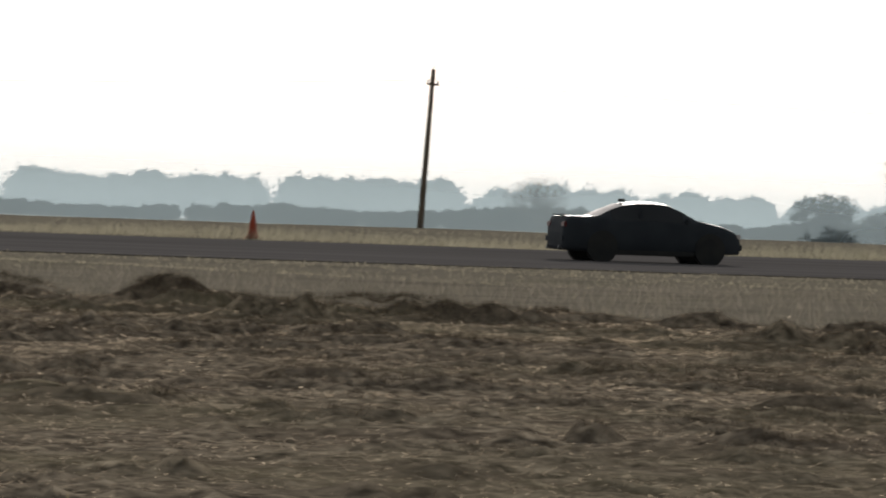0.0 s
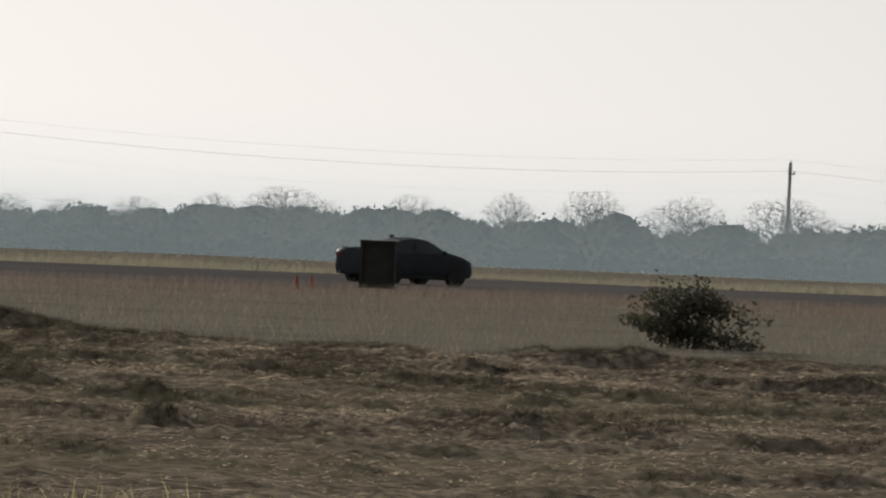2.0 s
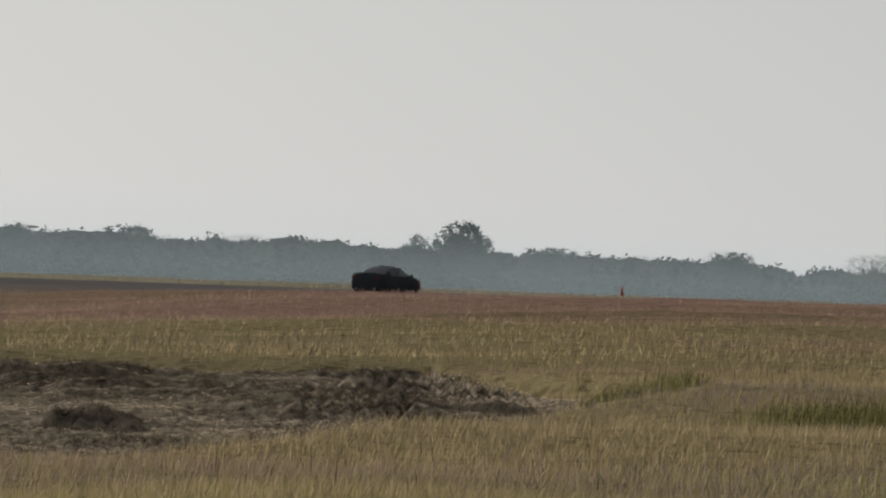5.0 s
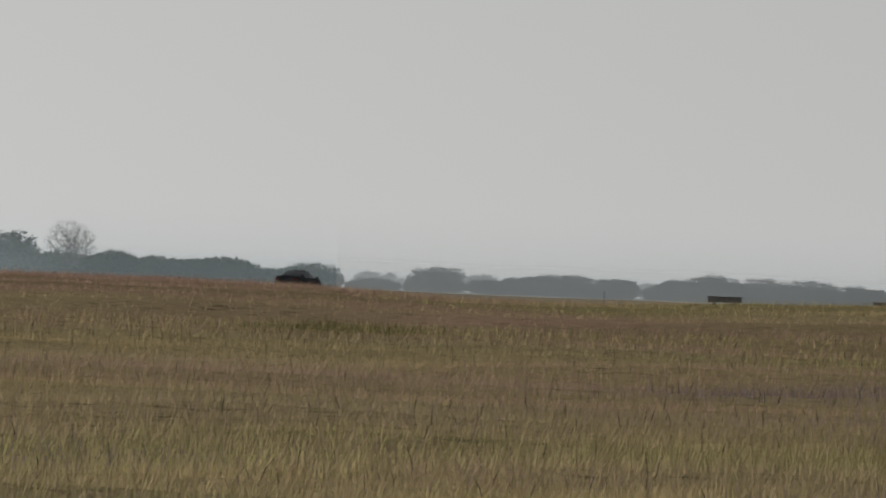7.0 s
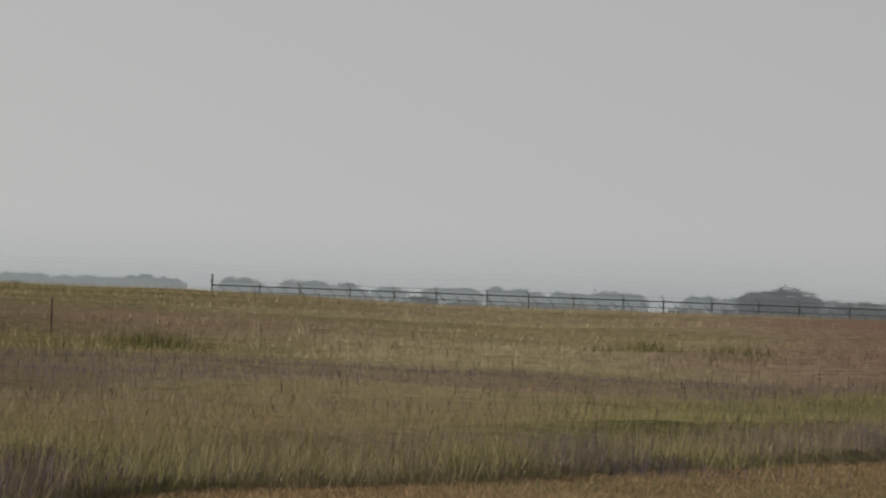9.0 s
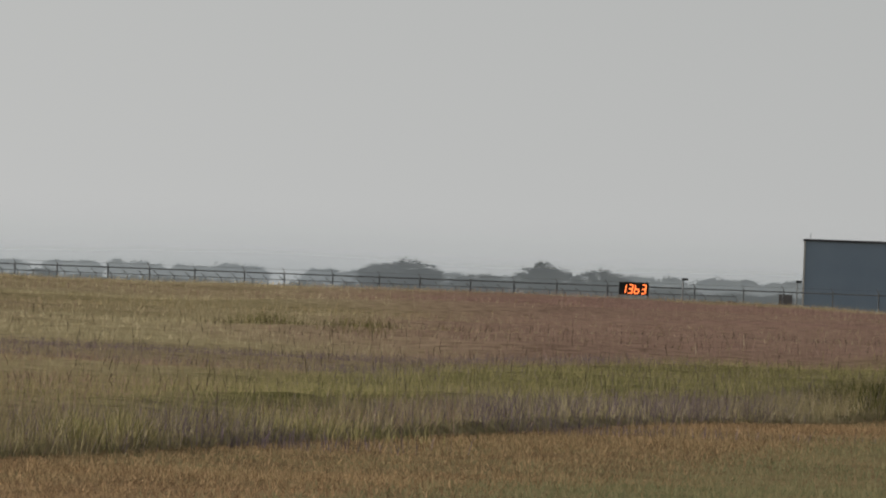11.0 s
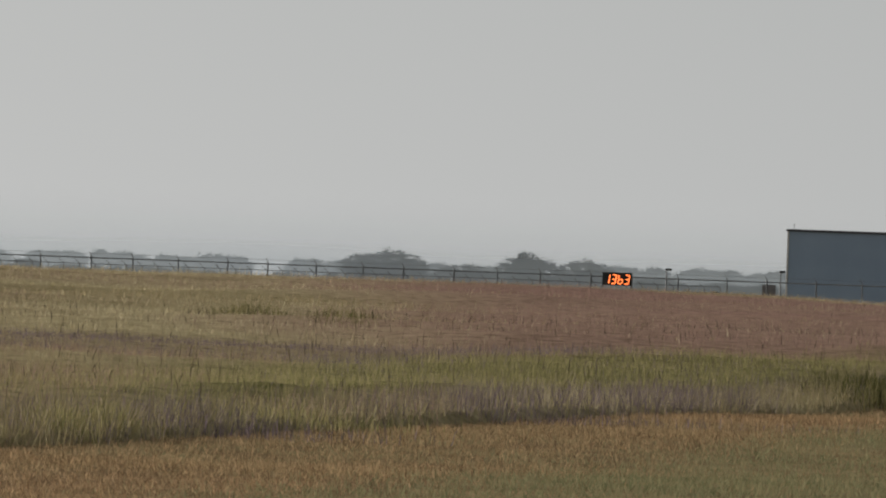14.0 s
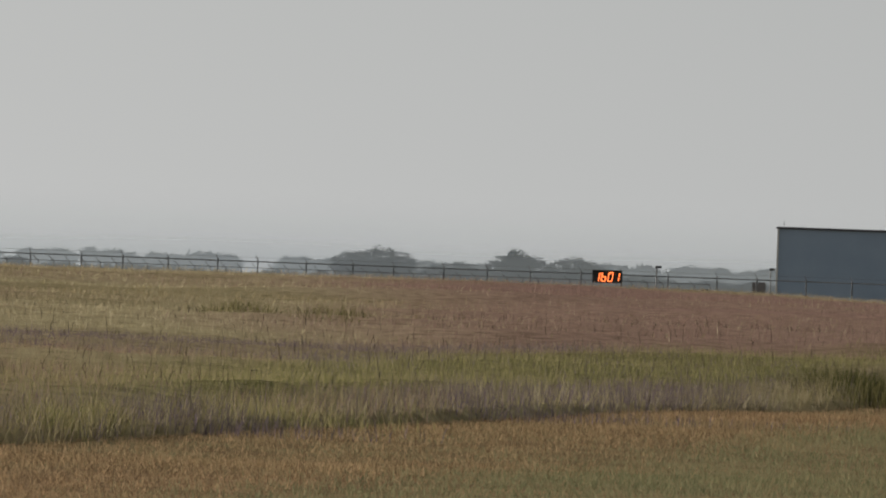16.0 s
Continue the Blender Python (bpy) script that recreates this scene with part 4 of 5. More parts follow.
plant_row([
    (41.57, 623, 7.0, 5.7, 'B'), (41.87, 632, 4.6, 4.8, 'B'), (42.43, 634, 5.5, 5.4, 'B'), (42.78, 648, 3.9, 4.2, 'B'), (43.13, 645, 5.1, 5.9, 'B'),
    (43.66, 645, 5.8, 6.6, 'B'), (44.30, 654, 8.2, 6.2, 'B'), (44.99, 660, 8.7, 6.7, 'B'), (45.29, 669, 5.8, 5.0, 'B'), (45.70, 681, 8.6, 5.2, 'B'),
    (46.27, 688, 5.5, 4.9, 'L'), (46.74, 678, 7.6, 7.3, 'L'), (47.63, 687, 10.0, 8.0, 'B'), (48.24, 707, 5.1, 5.4, 'B'), (48.70, 718, 7.1, 5.4, 'B'),
    (48.91, 716, 7.1, 5.8, 'L'), (49.76, 729, 6.3, 6.4, 'B'), (50.25, 737, 3.9, 6.0, 'L'), (50.86, 753, 8.5, 5.4, 'B'), (51.35, 768, 6.6, 5.1, 'B'),
])
plant_row([
    (51.86, 755, 6.0, 6.4, 'B'), (52.42, 772, 4.6, 5.7, 'B'), (52.87, 788, 6.8, 5.1, 'L'), (53.29, 788, 5.2, 6.0, 'B'), (54.01, 809, 10.7, 5.5, 'L'),
    (54.69, 823, 8.2, 5.3, 'B'), (55.41, 837, 9.4, 5.7, 'B'), (56.13, 853, 8.5, 6.1, 'L'), (56.93, 871, 10.4, 5.8, 'B'),
    (57.69, 889, 10.0, 5.7, 'L'), (58.48, 909, 9.0, 5.6, 'B'), (59.28, 931, 10.5, 6.3, 'B'), (60.08, 953, 9.5, 5.8, 'L'),
    (60.83, 976, 10.3, 6.3, 'L'), (61.59, 999, 9.9, 6.0, 'B'), (62.12, 1017, 8.1, 5.8, 'L'), (62.75, 1038, 4.8, 6.7, 'L'),
])
plant_row([
    (63.07, 1040, 8.3, 8.7, 'L'), (63.64, 1071, 10.6, 6.1, 'L'), (64.25, 1105, 11.0, 6.0, 'B'), (64.87, 1119, 8.1, 6.7, 'L'),
    (64.83, 1135, 8.3, 6.9, 'B'), (65.84, 1151, 10.7, 7.6, 'B'), (66.33, 1184, 7.8, 6.9, 'L'), (67.09, 1221, 12.9, 7.6, 'L'),
    (67.43, 1251, 8.3, 6.9, 'L'), (67.82, 1247, 8.7, 8.7, 'B'), (68.12, 1275, 9.3, 4.5, 'L'), (68.42, 1293, 7.7, 4.1, 'L'),
    (68.72, 1310, 9.5, 4.0, 'L'), (68.91, 1296, 6.0, 3.1, 'L'), (69.45, 1250, 9.1, 4.0, 'S'), (69.82, 1250, 5.8, 2.1, 'S'),
    (70.29, 1250, 10.3, 4.0, 'S'), (70.66, 1250, 6.6, 2.3, 'S'), (71.12, 1250, 12.4, 3.6, 'S'), (71.49, 1250, 8.3, 2.0, 'S'),
])
plant_row([
    (72.14, 1250, 12.4, 4.2, 'S'), (72.48, 1250, 9.1, 4.1, 'S'), (72.78, 1250, 9.9, 4.1, 'S'), (73.08, 1250, 10.8, 3.5, 'S'),
    (73.39, 1250, 7.4, 3.4, 'S'), (73.84, 1250, 7.9, 3.1, 'S'), (74.13, 1250, 4.1, 1.8, 'S'), (74.41, 1250, 7.4, 1.1, 'S'),
    (74.94, 1250, 9.1, 1.1, 'S'), (80.78, 1500, 16.4, 6.6, 'S'), (80.57, 1500, 8.9, 5.6, 'L'), (81.25, 1500, 12.5, 4.9, 'S'),
    (81.71, 1500, 13.5, 6.6, 'S'), (81.67, 1500, 6.0, 7.1, 'L'), (82.08, 1500, 13.5, 6.1, 'S'), (82.53, 1500, 11.9, 3.7, 'S'),
    (82.98, 1500, 12.9, 3.0, 'S'), (83.29, 1500, 10.9, 3.0, 'S'), (78.32, 1500, 7.0, 2.8, 'S'), (78.62, 1500, 7.9, 2.1, 'S'),
    (79.11, 1500, 6.0, 2.3, 'S'), (78.89, 1500, 6.0, 1.8, 'S'),
])
for kind in STOCK:
    for k, item in enumerate(STOCK[kind]):
        if not item[1]:
            plant_x, plant_y = bearing_xy(5 + k, 560)
            item[0].matrix_basis = pose(plant_x, plant_y, float(ground_z(plant_x, plant_y)) - 0.1)
            item[0].scale = (5, 5, 4)


# the shade inside the crowns is put into this dark leaf colour
SHADED = material("shaded_foliage", [(0.012, 0.015, 0.010), (0.026, 0.03, 0.02)], 0.95, 0.8, 6, 1.0, spec=0.0)


def thicket(name, n, b0, b1, near, deep, height, size, seed, label, perp=True, wide=1.0):
    """A belt of woods seen from afar: knobbly crowns of uneven height, coloured dark for inner shade, fringed with leaf
    sprays; height(bearing) in metres.
    """
    g = np.random.default_rng(seed)
    u = g.random(n)
    depth = deep * g.random(n)
    if perp:
        x, y = near * (math.tan(radians(b0)) * (1 - u) + math.tan(radians(b1)) * u), near + depth
    else:
        b = np.radians(b0 + (b1 - b0) * u)
        x, y = (near + depth) * np.sin(b), (near + depth) * np.cos(b)
    b, r = np.degrees(np.arctan2(x, y)), np.hypot(x, y)
    t = np.radians(b) * r
    top = height(b) * (0.70 + 0.22 * value_noise(t / (near * 0.013) + seed, y * 0) + 0.2 * value_noise(t / (near * 0.0045) + seed, y * 0 + 3) + 0.12 * g.random(n)) * np.where(g.random(n) < 0.35, 0.66, 1.0)
    half = np.maximum(top * 0.5, 0.4)
    spread = wide * half * g.uniform(0.75, 1.6, n)
    # one rounded, dented crown shape, turned and scaled for each tree
    lat, lon = np.linspace(-math.pi / 2, math.pi / 2, 8), np.linspace(0, math.tau, 13)[:-1]
    la, lo = np.meshgrid(lat, lon, indexing="ij")
    ball = np.stack([np.cos(la) * np.cos(lo), np.cos(la) * np.sin(lo), np.sin(la)], -1).reshape(-1, 3)
    i, j = np.meshgrid(np.arange(7), np.arange(12), indexing="ij")
    quad = np.stack([i * 12 + j, i * 12 + (j + 1) % 12, (i + 1) * 12 + (j + 1) % 12, (i + 1) * 12 + j], -1).reshape(-1, 4)
    bumps = 0.66 + 0.36 * g.random((n, len(ball)))
    scale = np.stack([spread, spread, half], -1)
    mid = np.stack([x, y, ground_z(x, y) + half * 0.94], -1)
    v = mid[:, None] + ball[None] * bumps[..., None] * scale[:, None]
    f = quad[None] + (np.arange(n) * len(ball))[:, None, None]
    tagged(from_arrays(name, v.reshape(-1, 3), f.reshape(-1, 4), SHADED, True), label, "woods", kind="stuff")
    per = max(20, int(230000 / n)) if size < 0.3 else 90
    d = g.normal(0, 1, (n, per, 3))
    d /= np.linalg.norm(d, axis=2)[..., None]
    d[..., 2] = np.where(g.random((n, per)) < 0.6, np.abs(d[..., 2]), d[..., 2])
    clump = 1 + 0.13 * np.sin(d[..., 0] * 5 + u[:, None] * 40) * np.sin(d[..., 2] * 6 + u[:, None] * 70)
    c = mid[:, None] + d * scale[:, None] * (clump * g.uniform(0.72, 1.05, (n, per)))[..., None]
    c = c.reshape(-1, 3)
    c[:, 2] = np.maximum(c[:, 2], ground_z(c[:, 0], c[:, 1]))
    tagged(leaf_mesh(name, c, size * np.repeat(r / near, per) ** 0.7, seed, LEAF, 0.7), label, "woods", kind="stuff")


def build_thickets():
    thicket("undergrowth", 900, 35, 67.5, 476, 24, lambda b: np.interp(b, [35, 38, 41, 50, 60, 67.5], [0.9, 2.4, 3.9, 5.0, 5.4, 4.9]), 0.14, 3, "dense misty undergrowth along the tree line", wide=1.15)
    thicket("undergrowth", 700, 37.5, 67.5, 468, 6, lambda b: np.interp(b, [34, 38, 41, 67.5], [0.7, 1.3, 2.0, 2.6]), 0.13, 13, "low misty undergrowth at the foot of the tree line", wide=2.6)
    thicket("low_scrub", 1300, 8, 36, 560, 30, lambda b: 1.25 + 0.55 * np.sin(b * 2.1) * np.sin(b * 0.9), 0.15, 4, "low misty scrub past the field", wide=1.05)
    thicket("far_woods", 950, 4, 44, 1120, 60, lambda b: np.interp(b, [4, 16, 19, 26, 44], [7.4, 6.4, 4.8, 5.0, 5.4]), 0.22, 5, "pale distant woods in the mist", wide=0.9)
    thicket("far_woods", 150, 67, 76, 1330, 40, lambda b: np.interp(b, [67, 69.2, 69.8, 71.5, 74.5, 76], [4.2, 3.6, 1.6, 2.9, 2.5, 0.9]), 0.28, 6, "distant hedge and scrub in the mist", False, 1.8)
    thicket("far_woods", 700, 60, 92, 2300, 80, lambda b: np.interp(b, [60, 70, 75.5, 77, 80, 82.5, 92], [4.6, 4.7, 4.0, 5.6, 5.8, 7.4, 7.4]), 0.4, 8, "pale distant woods on the horizon", False, 1.3)
    thicket("far_woods", 300, 76.5, 86, 1600, 40, lambda b: np.interp(b, [76.5, 80, 86], [1.2, 1.9, 2.6]), 0.32, 9, "distant low woods behind the fence", False, 1.0)


build_thickets()


def haze_sheet(points, amount, top, tint=(0.58, 0.72, 0.80)):
    """An upright tinted sheet along the line of points, standing in for mist and distance haze."""
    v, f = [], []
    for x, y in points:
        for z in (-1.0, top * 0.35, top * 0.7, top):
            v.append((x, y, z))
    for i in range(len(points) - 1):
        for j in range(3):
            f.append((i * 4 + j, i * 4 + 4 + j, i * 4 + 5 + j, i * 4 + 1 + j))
    ob = from_arrays("mist", np.array(v, float), np.array(f), haze_sheet_material("thin_mist_haze", amount, top, tint), True)
    tagged(ob, "upright bluish sheet standing in for mist and distance haze", "mist", kind="stuff")


# the sheets that imitate mist and haze stand in three ranks, one behind another
haze_sheet([(x, 492.5) for x in range(-200, 301, 50)] + [(322.0, 492.5)], 0.34, 13.0)
haze_sheet([(322.0, 492.5), (345.0, 440.0)] + [(x, 432.0) for x in range(360, 1001, 40)]
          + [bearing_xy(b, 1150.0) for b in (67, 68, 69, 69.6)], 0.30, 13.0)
haze_sheet([bearing_xy(b, 1150.0) for b in np.arange(69.6, 93, 1.0)], 0.37, 13.0, (0.63, 0.715, 0.78))
haze_sheet([(x, 1060.0) for x in range(-300, 1301, 75)], 0.55, 16.0)
haze_sheet([bearing_xy(b, 2100.0) for b in np.arange(58, 94, 1.0)], 0.50, 11.0, (0.63, 0.715, 0.78))


# ---- car ----
# stations along the car: x, sill height, half width, shoulder height, top height, half width of the top
STATIONS = [(-2.30, 0.34, 0.62, 0.60, 0.64, 0.50), (-2.27, 0.28, 0.76, 0.80, 0.86, 0.62), (-2.20, 0.25, 0.83, 0.96, 1.03, 0.66),
            (-2.05, 0.24, 0.87, 0.98, 1.045, 0.68), (-1.70, 0.22, 0.90, 0.97, 1.045, 0.68), (-1.42, 0.21, 0.905, 0.965, 1.06, 0.66),
            (-1.10, 0.20, 0.905, 0.96, 1.23, 0.60), (-0.75, 0.20, 0.90, 0.955, 1.365, 0.56), (-0.35, 0.20, 0.90, 0.95, 1.42, 0.55),
            (0.05, 0.20, 0.90, 0.945, 1.43, 0.55), (0.40, 0.20, 0.90, 0.94, 1.395, 0.56), (0.75, 0.20, 0.90, 0.935, 1.24, 0.60),
            (1.12, 0.21, 0.90, 0.93, 1.02, 0.68), (1.45, 0.22, 0.895, 0.90, 0.965, 0.66), (1.80, 0.23, 0.88, 0.84, 0.90, 0.62),
            (2.08, 0.24, 0.83, 0.74, 0.80, 0.56), (2.22, 0.25, 0.75, 0.64, 0.69, 0.50), (2.29, 0.30, 0.62, 0.50, 0.55, 0.42)]


def car_ring(x, zb, w, zs, zt, wt):
    """One cross-section from the right sill over the roof to the left sill."""
    half = [(w * 0.90, zb), (w * 0.98, zb + 0.10), (w, zb + (zs - zb) * 0.45), (w * 0.985, zb + (zs - zb) * 0.8), (w * 0.95, zs),
            (wt + (w * 0.95 - wt) * 0.45, zs + (zt - zs) * 0.52), (wt, zt - (zt - zs) * 0.12), (wt * 0.6, zt - 0.012), (0.0, zt)]
    return [(x, -y, z) for y, z in half] + [(x, y, z) for y, z in reversed(half[:-1])]


def build_wheel(parent, x, y):
    wheel = new("wheel")
    wheel.parent = parent
    wheel.matrix_basis = pose(x, y, 0.325)
    bm = bmesh.new()
    for ya, yb, ra, rb in ((-0.11, -0.09, 0.29, 0.325), (-0.09, 0.09, 0.325, 0.325), (0.09, 0.11, 0.325, 0.29)):
        tube(bm, (0, ya, 0), (0, yb, 0), ra, rb, 28, False)
    for s in (-1, 1):
        tube(bm, (0, s * 0.11, 0), (0, s * 0.085, 0), 0.29, 0.225, 28, False)
    part("tyre", bm, RUBBER, wheel)
    bm = bmesh.new()
    side = -1 if y < 0 else 1
    tube(bm, (0, side * 0.06, 0), (0, side * 0.095, 0), 0.07, 0.06, 14)
    for k in range(5):
        a = k * math.tau / 5
        for q in (-0.16, 0.16):
            tube(bm, (0.05 * math.cos(a), side * 0.085, 0.05 * math.sin(a)), (0.22 * math.cos(a + q), side * 0.075, 0.22 * math.sin(a + q)), 0.022, 0.016, 6)
    tube(bm, (0, -0.085, 0), (0, 0.085, 0), 0.228, 0.228, 28, False)
    part("rim", bm, ALLOY, wheel, "five-spoke alloy rim")
    return wheel


def build_car():
    root = new("car")
    tagged(root, "dark blue-grey sedan racing along the runway", "car")
    rings = [car_ring(*s) for s in STATIONS]
    n, m = len(rings), len(rings[0])
    verts = np.array(rings).reshape(-1, 3)
    groups = {"body": [], "windshield": [], "rear_window": [], "side_window_right": [], "side_window_left": []}
    for i in range(n - 1):
        for j in range(m - 1):
            q = (i * m + j, (i + 1) * m + j, (i + 1) * m + j + 1, i * m + j + 1)
            x0, x1 = STATIONS[i][0], STATIONS[i + 1][0]
            low = j in (4, 5) or j in (m - 6, m - 7)
            if low and x0 >= -1.10 and x1 <= 0.76:
                groups["side_window_right" if j < m // 2 else "side_window_left"].append(q)
            elif 6 <= j <= m - 8 and x0 >= 0.40 and x1 <= 1.12:
                groups["windshield"].append(q)
            elif 6 <= j <= m - 8 and x0 >= -1.42 and x1 <= -0.75:
                groups["rear_window"].append(q)
            else:
                groups["body"].append(q)
    floor = [(i * m, i * m + m - 1, (i + 1) * m + m - 1, (i + 1) * m) for i in range(n - 1)]
    groups["body"] += floor
    for key, faces in groups.items():
        name = "side_window" if key.startswith("side") else key
        used = sorted({k for q in faces for k in q})
        where = {k: i for i, k in enumerate(used)}
        ob = from_arrays(name, verts[used], np.array([[where[k] for k in q] for q in faces]), PAINT if key == "body" else GLASS, True)
        ob.parent = root
        if key == "body":
            body = ob
    for k in (0, n - 1):
        bm = bmesh.new()
        bm.faces.new([bm.verts.new(p) for p in (rings[k] if k else rings[k][::-1])])
        part("end_panel", bm, PAINT, root)
    for x in (-1.34, 1.42):
        for s in (-1, 1):
            # no open arch: a solid dark disc takes the place of its shaded gap
            bm = bmesh.new()
            tube(bm, (x, s * 0.70, 0.335), (x, s * 0.908, 0.335), 0.385, 0.385, 28)
            part("wheel_arch_shade", bm, DARK, root, "dark disc standing in for the shaded gap of the wheel arch")
    for s in (-1, 1):
        bm = bmesh.new()
        box(bm, 2.16, s * 0.60, 0.66, 0.20, 0.32, 0.13, 0.03)
        part("headlight", bm, CLEAR, root, "clear headlight")
        bm = bmesh.new()
        box(bm, -2.25, s * 0.62, 0.83, 0.10, 0.30, 0.15, 0.03)
        part("taillight", bm, TAIL, root, "red taillight")
        bm = bmesh.new()
        box(bm, 0.80, s * 0.98, 0.98, 0.12, 0.20, 0.13, 0.04)
        part("mirror", bm, PAINT, root)
        bm = bmesh.new()
        box(bm, -0.35, s * 0.80, 1.12, 0.07, 0.02, 0.33, 0.008)
        part("door_pillar", bm, PAINT, root)
        bm = bmesh.new()
        box(bm, 0.0, s * 0.86, 0.22, 2.1, 0.08, 0.12, 0.03)
        part("sill", bm, DARK, root)
        bm = bmesh.new()
        tube(bm, (-2.2, s * 0.5, 0.30), (-2.36, s * 0.5, 0.30), 0.045, 0.045, 12)
        part("exhaust_pipe", bm, STEEL, root)
    bm = bmesh.new()
    box(bm, -2.20, 0, 0.50, 0.26, 1.56, 0.26, 0.07)
    part("rear_bumper", bm, PAINT, root)
    bm = bmesh.new()
    box(bm, 2.16, 0, 0.42, 0.30, 1.5, 0.30, 0.08)
    part("front_bumper", bm, PAINT, root)
    bm = bmesh.new()
    box(bm, -0.62, 0, 1.44, 0.20, 0.05, 0.07, 0.02)
    part("roof_antenna", bm, DARK, root, "small fin antenna")
    bm = bmesh.new()
    box(bm, -2.16, 0, 1.055, 0.12, 1.1, 0.025, 0.008)
    part("boot_lip", bm, PAINT, root)
    wheels = [build_wheel(root, x, s * 0.80) for x in (-1.34, 1.42) for s in (-1, 1)]
    for ob in root.children:
        if ob in wheels:
            ob.location.x *= 0.945
        else:
            ob.data.transform(Matrix.Diagonal((0.945, 1, 1, 1)))
    return root, wheels


car, car_wheels = build_car()


# ---- things beside the runway ----
def build_cones():
    root = new("traffic_cone")
    tagged(root, "orange traffic cone standing at the runway's edge", "traffic cone", "cones along the runway")
    bm = bmesh.new()
    box(bm, 0, 0, 0.025, 0.38, 0.38, 0.05, 0.012)
    part("base", bm, ORANGE, root)
    bm = bmesh.new()
    tube(bm, (0, 0, 0.05), (0, 0, 0.30), 0.14, 0.097, 16, False)
    tube(bm, (0, 0, 0.30), (0, 0, 0.72), 0.097, 0.026, 16)
    part("cone", bm, ORANGE, root)
    spots = [(51.6, 212), (90.0, 213), (120.3, 213), (160.4, 212.6), (161.7, 213), (163.0, 213.3), (217.9, 212), (242.5, 212.5), (282.0, 213),
             (414, 213), (440, 213.3), (117.5, 177.5), (153.6, 172.4), (154.5, 172.8)]
    for k, (x, y) in enumerate(spots):
        m = pose(x, y, float(ground_z(x, y)) + (0.015 if y > 170 else 0.0), 0, 0, 17 * k)
        if k:
            made = copy_thing(root, m)
            if 150 < x < 156 or 117 < x < 118:
                made.scale = (0.6, 0.6, 0.6)
        else:
            root.matrix_basis = m


build_cones()


def build_marker():
    """The dark open-backed box that stands on the near shoulder."""
    root = new("marker_board")
    tagged(root, "dark boxy runway marker board on short legs", "marker board")
    bm = bmesh.new()
    box(bm, 0, 0, 0.83, 0.86, 0.05, 1.22, 0.01)
    part("panel", bm, DARK, root)
    for s in (-1, 1):
        bm = bmesh.new()
        box(bm, s * 0.44, -0.08, 0.83, 0.07, 0.30, 1.26, 0.012)
        part("side_frame", bm, DARK, root)
        bm = bmesh.new()
        box(bm, s * 0.36, 0, 0.10, 0.06, 0.06, 0.24, 0.008)
        part("leg", bm, STEEL, root)
    bm = bmesh.new()
    box(bm, 0, -0.08, 1.47, 0.97, 0.32, 0.06, 0.012)
    part("top_frame", bm, DARK, root)
    x, y = bearing_xy(42.24, 228)
    root.matrix_basis = pose(x, y, float(ground_z(x, y)), 0, 0, -46)


build_marker()


def build_gear():
    """Two cases and a low ramp left beside the runway."""
    base = bearing_xy(53.62, 272)
    z = float(ground_z(*base))
    turn = -53.6
    for name, label, off, size in (("equipment_case", "dark upright equipment case with a pale edge", (-0.44, 0, 0.42), (0.36, 0.5, 0.80)),
                                   ("equipment_case", "dark square equipment case beside the runway", (0.06, -0.05, 0.40), (0.60, 0.5, 0.70)),
                                   ("equipment_case", "low dark flat case lying in the grass", (0.75, 0, 0.16), (0.72, 0.5, 0.26))):
        root = new(name)
        tagged(root, label, "case", "cases beside the runway")
        bm = bmesh.new()
        box(bm, 0, 0, size[2] * 0.44, size[0], size[1], size[2] * 0.88, 0.03)
        part("body", bm, DARK, root)
        bm = bmesh.new()
        box(bm, 0, 0, size[2] * 0.94, size[0] * 1.04, size[1] * 1.04, size[2] * 0.10, 0.02)
        part("lid", bm, DARK, root)
        bm = bmesh.new()
        box(bm, size[0] / 2 - 0.03, -size[1] / 2 - 0.012, size[2] * 0.44, 0.035, 0.02, size[2] * 0.8, 0.005)
        part("edge_strip", bm, WHITE if off[0] < -0.3 else STEEL, root, "metal edge strip")
        root.matrix_basis = pose(base[0], base[1], z, 0, 0, turn) @ pose(off[0], off[1], off[2] - size[2] / 2 + 0.1)


build_gear()


BUSH_LEAF = material("dry_bush_leaves", [(0.07, 0.072, 0.05), (0.13, 0.125, 0.085)], 0.9, 2, 3, 0, island=True, sub=0.2)


